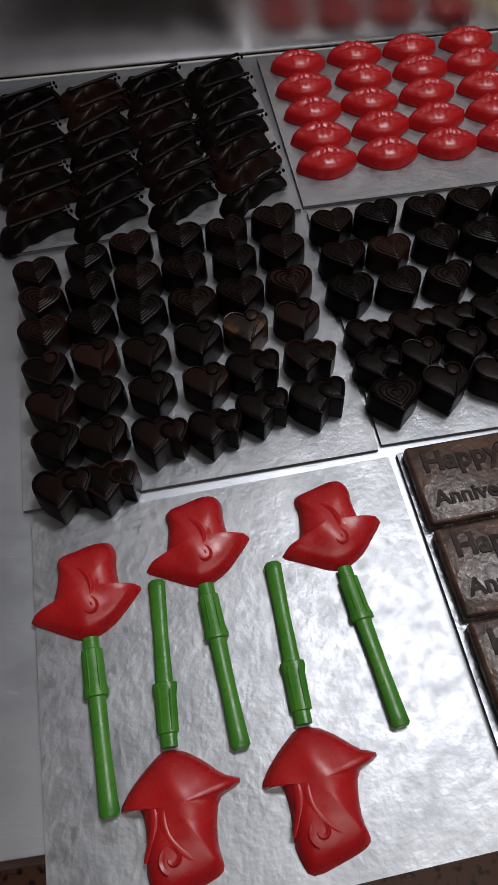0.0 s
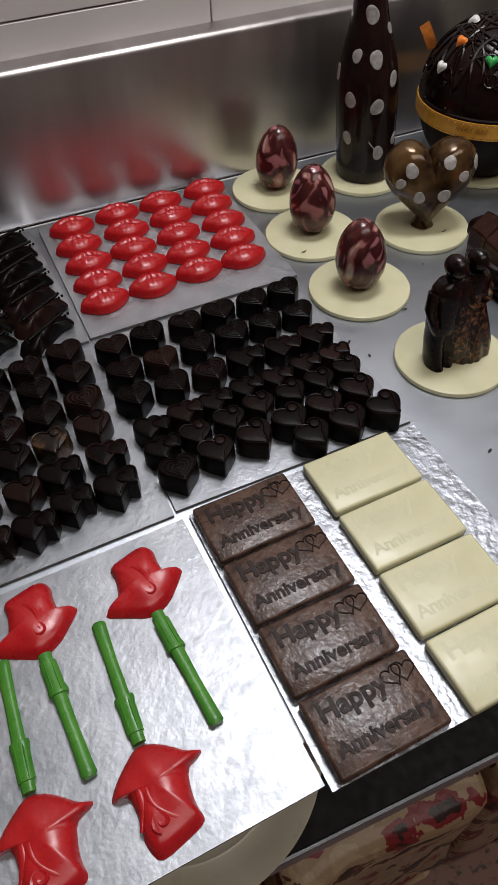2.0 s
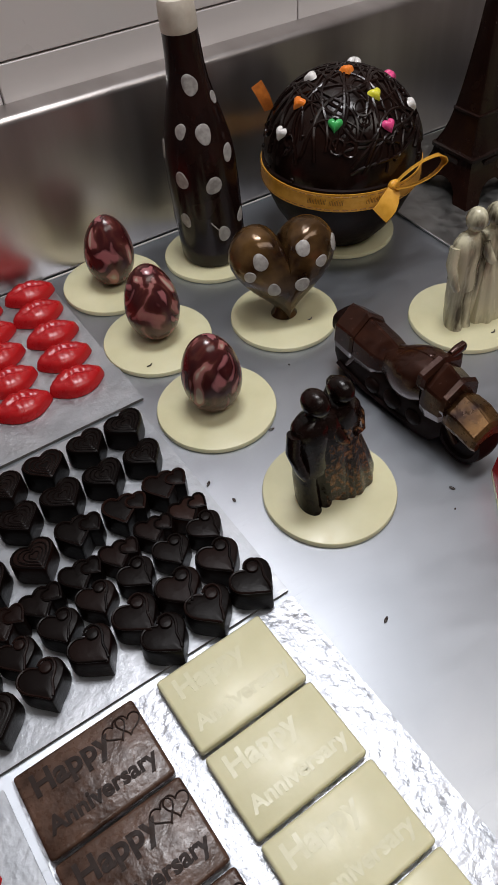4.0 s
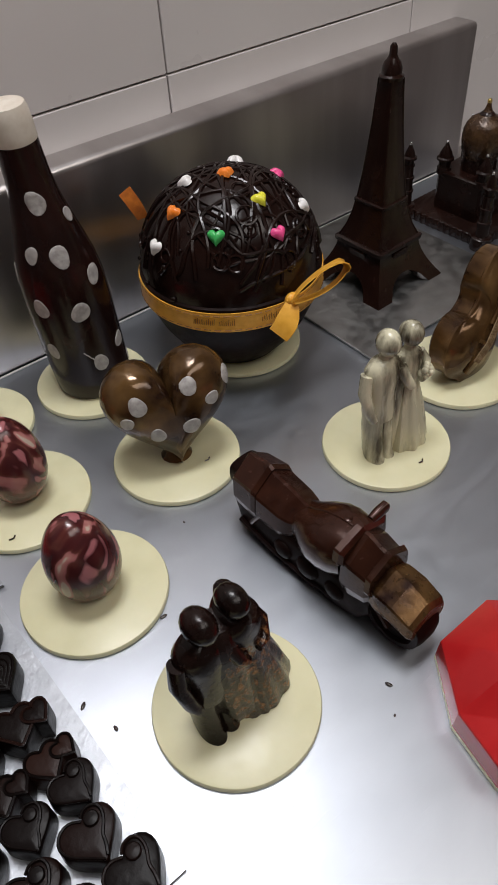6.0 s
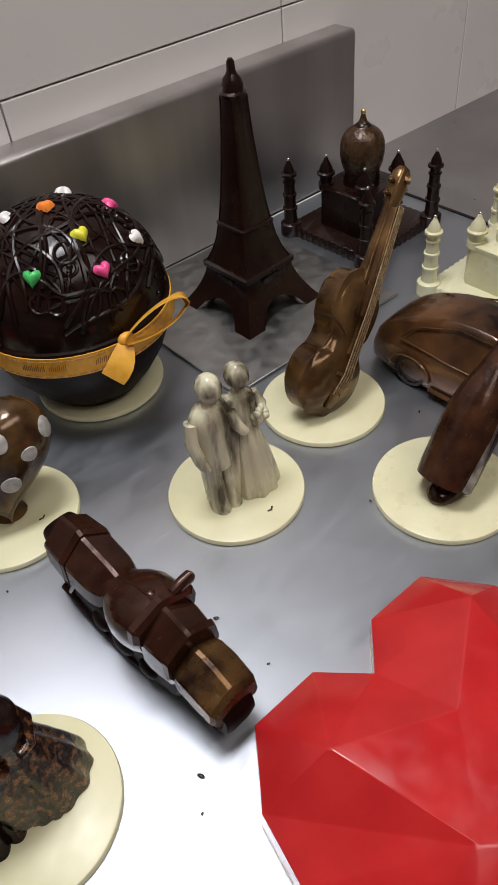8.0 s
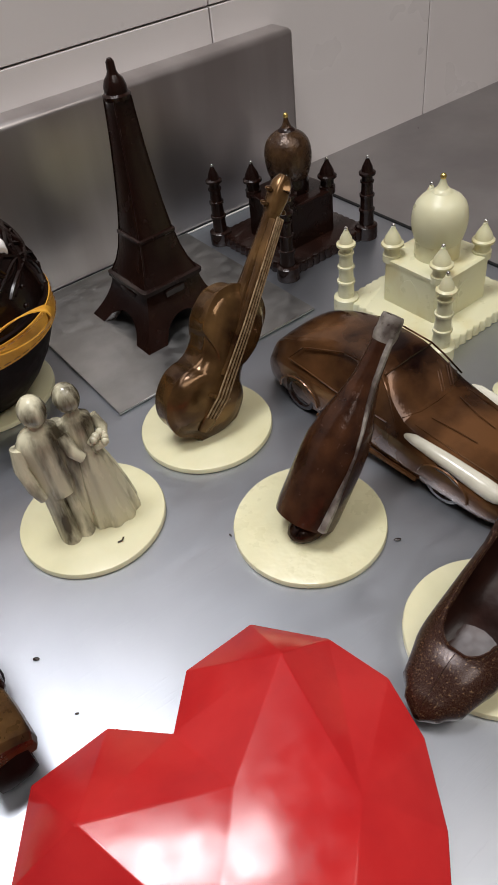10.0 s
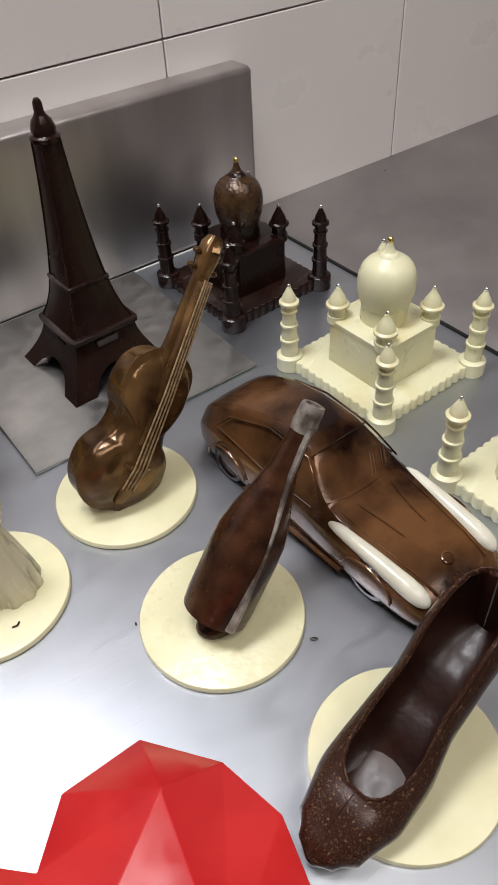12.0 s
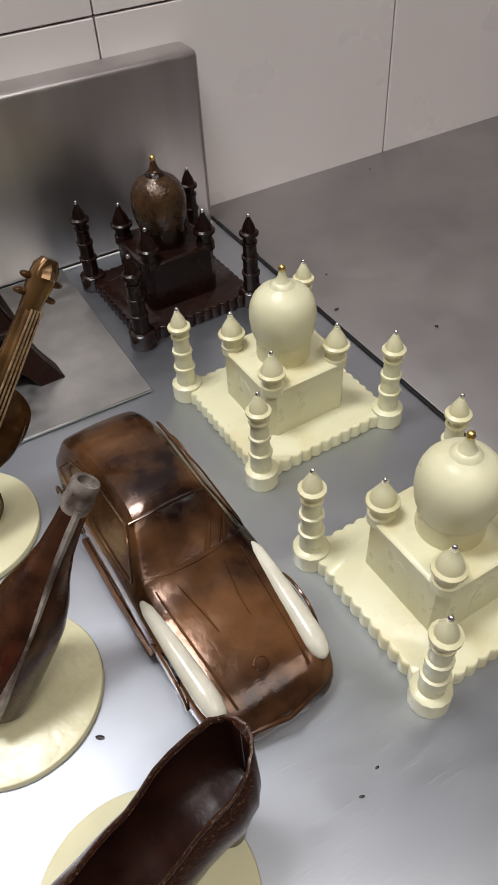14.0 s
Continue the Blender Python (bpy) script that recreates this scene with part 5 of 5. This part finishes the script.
# ---- small leaning bottle ----
BA, BB = Vector((0.7960, 0.2530, 0.0155)), Vector((0.8757, 0.2588, 0.1270))
small = thing("chocolate_bottle", between(BA, BB) @ SIZE, "small bronze dusted chocolate bottle leaning on a disc", "chocolate bottle")
part("bottle_body", turned([(0.011, 0.001), (0.016, 0.0), (0.0205, 0.002), (0.0212, 0.010), (0.0212, 0.045), (0.0205, 0.058), (0.0172, 0.073), (0.0122, 0.088), (0.0088, 0.102), (0.0072, 0.118), (0.0066, 0.130)], 32), BRONZE_BOTTLE, small)
part("bottle_mouth", turned([(0.0068, 0.126), (0.0074, 0.129), (0.0078, 0.132), (0.0072, 0.1335), (0.0072, 0.1405), (0.0066, 0.1428), (0.0045, 0.1425), (0.004, 0.139)], 24), PALE_BLOOM, small, "pale worn bottle mouth")
for a in (-20, 160):
    ca, sa = math.cos(radians(a)), math.sin(radians(a))
    part("mould_seam", tube([(r * ca, r * sa, z) for r, z in ((0.0208, 0.004), (0.0214, 0.02), (0.0214, 0.045), (0.0207, 0.058), (0.0174, 0.073), (0.0124, 0.088), (0.0090, 0.102), (0.0074, 0.118), (0.0068, 0.130))], [0.0034, 0.0030, 0.0012, 0.0010, 0.0014, 0.0018, 0.0020, 0.0022, 0.0020], 6), PALE_BLOOM, small, "pale mould seam")
part("chocolate_foot", ball(0.009, Matrix.Diagonal((1.6, 1.2, 0.55, 1)), 16, 10), BRONZE_BOTTLE, small, "", True, (between(BA, BB) @ SIZE).inverted() @ pose(0.7975, 0.2515, 0.0085) @ Matrix.Diagonal((1, 1, 1.5, 1)))

# ---- shoe ----
SHOE_L = 0.137
shoe = thing("chocolate_shoe", pose(0.7565, 0.1225, 0.0015, 0, 0, 7.5) @ SIZE, "glittery dark chocolate high heeled shoe on a disc", "chocolate shoe")


def ramp(rows, s):
    for (s0, v0), (s1, v1) in zip(rows, rows[1:]):
        if s <= s1:
            f = (s - s0) / (s1 - s0)
            f = f * f * (3 - 2 * f)
            return v0 + (v1 - v0) * f
    return rows[-1][1]


def shoe_upper():
    n, rings, edge = 28, [], []
    for s in [0.0, 0.012, 0.03, 0.06, 0.1, 0.15, 0.2, 0.225, 0.235, 0.24, 0.245, 0.25, 0.26, 0.27, 0.285, 0.3, 0.32, 0.34, 0.37, 0.4, 0.44, 0.5, 0.56, 0.62, 0.68, 0.74, 0.8, 0.85, 0.88, 0.91, 0.935, 0.955, 0.97, 0.98, 0.99, 0.996, 1.0]:
        hw = 0.0005 + 1.08 * ramp([(0, 0.002), (0.03, 0.0095), (0.12, 0.018), (0.28, 0.0228), (0.4, 0.0225), (0.6, 0.0185), (0.86, 0.0190), (0.93, 0.0165), (0.97, 0.0118), (0.99, 0.0066), (1.0, 0.0001)], s)
        zb = ramp([(0, 0.006), (0.08, 0.0035), (0.25, 0.004), (0.4, 0.009), (0.6, 0.028), (0.8, 0.046), (1.0, 0.053)], s)
        hh = ramp([(0, 0.003), (0.05, 0.008), (0.2, 0.0135), (0.33, 0.0175), (0.5, 0.0205), (0.8, 0.0235), (1.0, 0.026)], s)
        phi = math.pi * ramp([(0, 0.9995), (0.235, 0.9995), (0.242, 0.955), (0.252, 0.925), (0.27, 0.885), (0.30, 0.845), (0.36, 0.80), (0.5, 0.775), (0.75, 0.765), (0.9, 0.775), (1.0, 0.81)], s)
        zc, t = zb + hh, 0.0020
        ring = []
        for k in range(n + 1):
            a = -phi + 2 * phi * k / n
            ring.append((s * SHOE_L, hw * math.copysign(abs(math.sin(a)) ** 0.75, math.sin(a)), zc - hh * math.cos(a)))
        for k in range(n, -1, -1):
            a = -phi + 2 * phi * k / n
            x = s * SHOE_L
            x = min(max(x, 0.004), SHOE_L - 0.003)
            ring.append((x, max(hw - t, 0.0004) * math.copysign(abs(math.sin(a)) ** 0.75, math.sin(a)), zc - (hh - t) * math.cos(a)))
        rings.append(ring)
        if s >= 0.24:
            edge.append((ring[0], ring[n]))
    b = loft(rings)
    # inner faces get the smooth colour darkened for shade
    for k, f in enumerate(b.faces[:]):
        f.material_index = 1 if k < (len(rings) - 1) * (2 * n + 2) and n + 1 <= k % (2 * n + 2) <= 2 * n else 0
    line = [a for a, c in edge[::-1]] + [c for a, c in edge]
    return b, tube(line, 0.0009, 6)


upper_mesh, rim_mesh = shoe_upper()
part("upper", upper_mesh, [SHOE_CHOC, SHOE_INNER_SHADE], shoe)
part("topline", rim_mesh, SHOE_CHOC, shoe, "thin raised edge round the opening")
part("insole", slab_loft([(0.0350, 0.0030, 0.0060, 0.0080), (0.0375, 0.0100, 0.0060, 0.0092), (0.043, 0.0160, 0.0060, 0.0105), (0.052, 0.0195, 0.0070, 0.0120), (0.062, 0.0190, 0.0090, 0.0150), (0.070, 0.0150, 0.0120, 0.0188), (0.0755, 0.0080, 0.0160, 0.0220)], 20, 0.7), SHOE_SOLE, shoe, "", True, pose(0, 0, 0, 0, 0, -90))
part("heel", loft([[(cx + hx * math.cos(a), hx * 0.9 * math.sin(a), z) for a in [2 * math.pi * i / 20 for i in range(20)]] for cx, hx, z in ((0.122, 0.0075, 0.004), (0.123, 0.0078, 0.015), (0.123, 0.0100, 0.032), (0.121, 0.0120, 0.038), (0.119, 0.0135, 0.0445))]), SHOE_CHOC, shoe)
part("toe_seam", tube([(0.006, 0, 0.0145), (0.016, 0.0, 0.0236), (0.028, 0, 0.0305)], 0.0004, 5), SHOE_CHOC, shoe)

# ---- car ----
car = thing("chocolate_car", pose(0.9150, 0.2815, 0.0003, 0, 0, 182.5) @ Matrix.Diagonal((1.03, 1.02, 0.97, 1)), "bronze brown chocolate sports car with white lamp strips", "chocolate car")


def car_body():
    rows = []
    for y, hw, zs, wt, zt in [(0.1130, 0.024, 0.012, 0.017, 0.015), (0.1085, 0.031, 0.0165, 0.024, 0.0205), (0.099, 0.0365, 0.0215, 0.029, 0.0265), (0.085, 0.0385, 0.0255, 0.030, 0.0305), (0.06, 0.0388, 0.029, 0.030, 0.0345), (0.036, 0.0388, 0.0325, 0.030, 0.0380), (0.025, 0.0388, 0.034, 0.0305, 0.0400), (0.012, 0.0385, 0.035, 0.0275, 0.0530), (0.000, 0.0382, 0.036, 0.0235, 0.0655), (-0.010, 0.038, 0.0365, 0.0225, 0.0680), (-0.035, 0.038, 0.037, 0.0235, 0.0685), (-0.06, 0.0378, 0.0365, 0.024, 0.0640), (-0.085, 0.036, 0.0345, 0.0248, 0.0530), (-0.102, 0.0325, 0.030, 0.0245, 0.0420), (-0.110, 0.0285, 0.0235, 0.022, 0.0310), (-0.1125, 0.025, 0.018, 0.019, 0.0230)]:
        h = [(0.0, 0.003), (hw * 0.85, 0.003), (hw * 0.96, 0.005), (hw, 0.011), (hw * 1.0, zs * 0.72), (hw * 0.97, zs * 0.92), (hw * 0.91, zs), (wt + (hw * 0.91 - wt) * 0.45, zs + (zt - zs) * 0.45), (wt, zs + (zt - zs) * 0.86), (wt * 0.85, zs + (zt - zs) * 0.97), (wt * 0.5, zt + 0.0006), (0.0, zt + 0.001)]
        rows.append([(x, y, z) for x, z in h] + [(-x, y, z) for x, z in h[-2:0:-1]])
    return loft(rows)


body = part("car_body", car_body(), CAR_CHOC, car, "", 28)
sub = body.modifiers.new("round", "SUBSURF")
sub.levels = sub.render_levels = 1
for sx in (-1, 1):
    part("lamp_strip", tube([(sx * 0.0330, 0.028, 0.0335), (sx * 0.0330, 0.030, 0.0340), (sx * 0.0328, 0.036, 0.0345), (sx * 0.0315, 0.06, 0.0315), (sx * 0.0300, 0.086, 0.0275), (sx * 0.0295, 0.093, 0.0262), (sx * 0.0292, 0.098, 0.0250), (sx * 0.0290, 0.101, 0.0243), (sx * 0.0289, 0.1025, 0.0240)], [0.001, 0.0022, 0.0036, 0.0051, 0.0061, 0.0060, 0.0050, 0.0033, 0.0012], 18), LAMP_WHITE, car, "glossy white chocolate lamp strip")
    for y in (0.064, -0.066):
        b, m = wheel(0.0150, 0.010, y, 0.0152, sx * 0.0325)
        part("wheel", b, TOWER_CHOC, car, "", True, m)
        part("wheel_arch", tube([(sx * 0.0388, y + 0.0195 * math.cos(radians(a)), 0.0140 + 0.0165 * math.sin(radians(a))) for a in range(0, 181, 15)], 0.0008, 6), CAR_CHOC, car)
    part("sill", tube([(sx * 0.0390, 0.045, 0.0075), (sx * 0.0398, 0.0, 0.0080), (sx * 0.0390, -0.046, 0.0080)], 0.0018, 6), CAR_CHOC, car)
    part("window_frame", tube([(sx * 0.0335, 0.020, 0.0405), (sx * 0.0275, 0.008, 0.0550), (sx * 0.0240, 0.000, 0.0625), (sx * 0.0248, -0.035, 0.0640), (sx * 0.0285, -0.070, 0.0520), (sx * 0.0335, -0.080, 0.040), (sx * 0.0360, -0.03, 0.0385), (sx * 0.0350, 0.015, 0.0380)], 0.0007, 6), CAR_CHOC, car)
    part("bonnet_crease", tube([(sx * 0.014, 0.034, 0.0395), (sx * 0.0105, 0.052, 0.0372), (sx * 0.009, 0.066, 0.0352)], [0.0004, 0.0009, 0.0004], 5), CAR_CHOC, car)
    part("fender_line", tube([(sx * 0.0255, 0.028, 0.0388), (sx * 0.0245, 0.05, 0.0362), (sx * 0.022, 0.085, 0.0312), (sx * 0.0205, 0.102, 0.0262)], 0.0007, 5), CAR_CHOC, car)
part("windscreen_edge", tube([(-0.0290, 0.022, 0.0418), (-0.0150, 0.026, 0.0412), (0.0, 0.027, 0.0415), (0.0150, 0.026, 0.0412), (0.0290, 0.022, 0.0418)], 0.0009, 6), CAR_CHOC, car)
part("roof_edge", tube([(-0.0225, 0.001, 0.0630), (-0.0110, 0.002, 0.0645), (0.0, 0.002, 0.0650), (0.0110, 0.002, 0.0645), (0.0225, 0.001, 0.0630)], 0.0007, 6), CAR_CHOC, car)
for x in (-0.019, -0.0165, -0.010, -0.0075):
    part("wiper", tube([(x, 0.0245, 0.0425), (x - 0.007, 0.014, 0.0510)], 0.0007, 5), CAR_CHOC, car)
part("badge", turned([(0.0040, 0), (0.0040, 0.0008), (0.0032, 0.0012), (0.003, 0.0007)], 16), CAR_CHOC, car, "", True, pose(0, 0.090, 0.0303, -14, 0, 0))
part("bumper_line", tube([(-0.031, 0.1025, 0.0150), (-0.020, 0.1105, 0.0155), (0, 0.1145, 0.0155), (0.020, 0.1105, 0.0155), (0.031, 0.1025, 0.0150)], 0.0013, 6), CAR_CHOC, car)

# ---- faceted red heart ----
gem = thing("red_heart", pose(0.6570, 0.1295, 0.0003) @ SIZE, "large faceted red chocolate heart on the metal counter", "chocolate heart")


def faceted_heart():
    rim_pts = [(0.0, 0.064), (0.0250, 0.0890), (0.0700, 0.0885), (0.0975, 0.052), (0.1055, 0.014), (0.0960, -0.020), (0.0720, -0.056), (0.0360, -0.092), (0.0, -0.122)]
    outline = rim_pts + [(-x, y) for x, y in rim_pts[-2:0:-1]]
    n = len(outline)
    b = bmesh.new()
    low = [b.verts.new((x * 1.0, y * 1.0, 0.0030)) for x, y in outline]
    mid = [b.verts.new((x * 1.010, y * 1.010, 0.0038)) for x, y in outline]
    top = [b.verts.new((x, y, 0.0205)) for x, y in outline]
    for r0, r1 in ((low, mid), (mid, top)):
        for i in range(n):
            b.faces.new((r0[i], r0[(i + 1) % n], r1[(i + 1) % n], r1[i]))
    b.faces.new(low[::-1])
    V = b.verts.new
    c = V((0.005, 0.014, 0.0450))
    tip = V((0.002, -0.066, 0.0420))
    p = {1: V((0.0630, 0.0495, 0.0475)), -1: V((-0.0590, 0.0425, 0.0525))}
    q = {1: V((0.0470, -0.026, 0.0440)), -1: V((-0.0385, -0.0315, 0.0440))}
    idx = {1: list(range(0, 9)), -1: [0] + [n - i for i in range(1, 8)] + [8]}
    for s in (1, -1):
        o = [top[i] for i in idx[s]]
        for f in ((o[0], o[1], p[s]), (o[1], o[2], p[s]), (o[2], o[3], p[s]), (o[0], p[s], c), (o[3], o[4], q[s]), (o[3], q[s], p[s]), (p[s], q[s], c), (o[4], o[5], q[s]), (o[5], o[6], q[s]), (o[6], tip, q[s]), (o[6], o[7], tip), (o[7], o[8], tip), (c, q[s], tip)):
            b.faces.new(f if s == 1 else f[::-1])
    bmesh.ops.recalc_face_normals(b, faces=b.faces[:])
    sharp = [e for e in b.edges if e.calc_face_angle(0) > 0.05 and min(v.co.z for v in e.verts) > 0.004]
    bmesh.ops.bevel(b, geom=sharp, offset=0.0010, segments=2, profile=0.5, affect="EDGES")
    return b


part("heart_shell", faceted_heart(), RED_GEM, gem, "", 15)
part("pale_lining", prism([(x * 1.012, y * 1.012) for x, y in [(0.0, 0.064), (0.0250, 0.0890), (0.0700, 0.0885), (0.0975, 0.052), (0.1055, 0.014), (0.0960, -0.020), (0.0720, -0.056), (0.0360, -0.092), (0.0, -0.122), (-0.0360, -0.092), (-0.0720, -0.056), (-0.0960, -0.020), (-0.1055, 0.014), (-0.0975, 0.052), (-0.0700, 0.0885), (-0.0250, 0.0890)]], 0.0, 0.0031), WHITE_CHOC, gem, "white chocolate lining edge")

# ---- below the counter ----
plate = tagged(part("round_plate", turned([(0.06, 0.0), (0.10, 0.002), (0.128, 0.008), (0.148, 0.016), (0.149, 0.0175), (0.146, 0.0175), (0.126, 0.0105), (0.110, 0.0075), (0.108, 0.0085), (0.105, 0.0068), (0.086, 0.0060), (0.084, 0.0070), (0.081, 0.0055), (0.03, 0.005)], 64), PLATE_CREAM, m=pose(0.150, 0.165, -0.334)), "large cream round plate with ring grooves on lower shelf", "plate")
part("shelf_lip", box(0.042, 2.4, 0.027, 0.0318, -0.357, -0.332, 0.001, 1), STEEL, shelf, "bright steel front lip")
for x, w, z in ((0.34, 0.26, -0.44), (0.62, 0.28, -0.42), (0.92, 0.28, -0.46)):
    b = box(x - w / 2, x + w / 2, 0.012, 0.28, -0.899, z, 0.02, 3)
    bmesh.ops.subdivide_edges(b, edges=b.edges[:], cuts=3, use_grid_fill=True)
    for v in b.verts:
        v.co += 0.012 * Vector((noise.noise(v.co * 14), noise.noise(v.co * 14 + Vector((5, 5, 5))), 0.5 * noise.noise(v.co * 11))) if v.co.z > -0.88 else Vector()
    tagged(part("printed_sack", b, SACK), "crumpled printed sack in red, orange and cream", "sack", "printed sacks")

# ---- crumbs on the counter ----
crumbs = bmesh.new()
rnd = random.Random(21)
spots = [(0.448, 0.165), (0.556, 0.220), (0.410, 0.326), (0.836, 0.211), (0.418, 0.302), (1.146, 0.450), (1.20, 0.385), (0.622, 0.288), (0.540, 0.465), (0.48, 0.345), (0.932, 0.121), (0.946, 0.128), (0.535, 0.40), (1.17, 0.50), (0.855, 0.32), (0.59, 0.255), (0.76, 0.285), (1.33, 0.65), (0.545, 0.205), (0.625, 0.243)]
for k, (x, y) in enumerate(spots):
    r = 0.0009 if k > 9 else 0.0015
    join(crumbs, ball(r, pose(x, y, r * 0.45, 0, 0, rnd.uniform(0, 180)) @ Matrix.Diagonal((rnd.uniform(1.2, 2.2), 0.8, 0.5, 1)), 7, 5))
for k in range(5):
    x, y, r = *[(0.468, 0.422), (0.430, 0.465), (0.580, 0.435), (0.805, 0.270), (0.700, 0.326)][k], 0.0006
    join(crumbs, tube([(x, y, 0.0056), (x + 0.003, y - 0.001, 0.006), (x + 0.005, y + 0.001, 0.0056)], r, 5))
tagged(part("chocolate_crumbs", crumbs, DARK_CHOC), "scattered dark chocolate crumbs on counter and discs", "crumbs", kind="stuff")
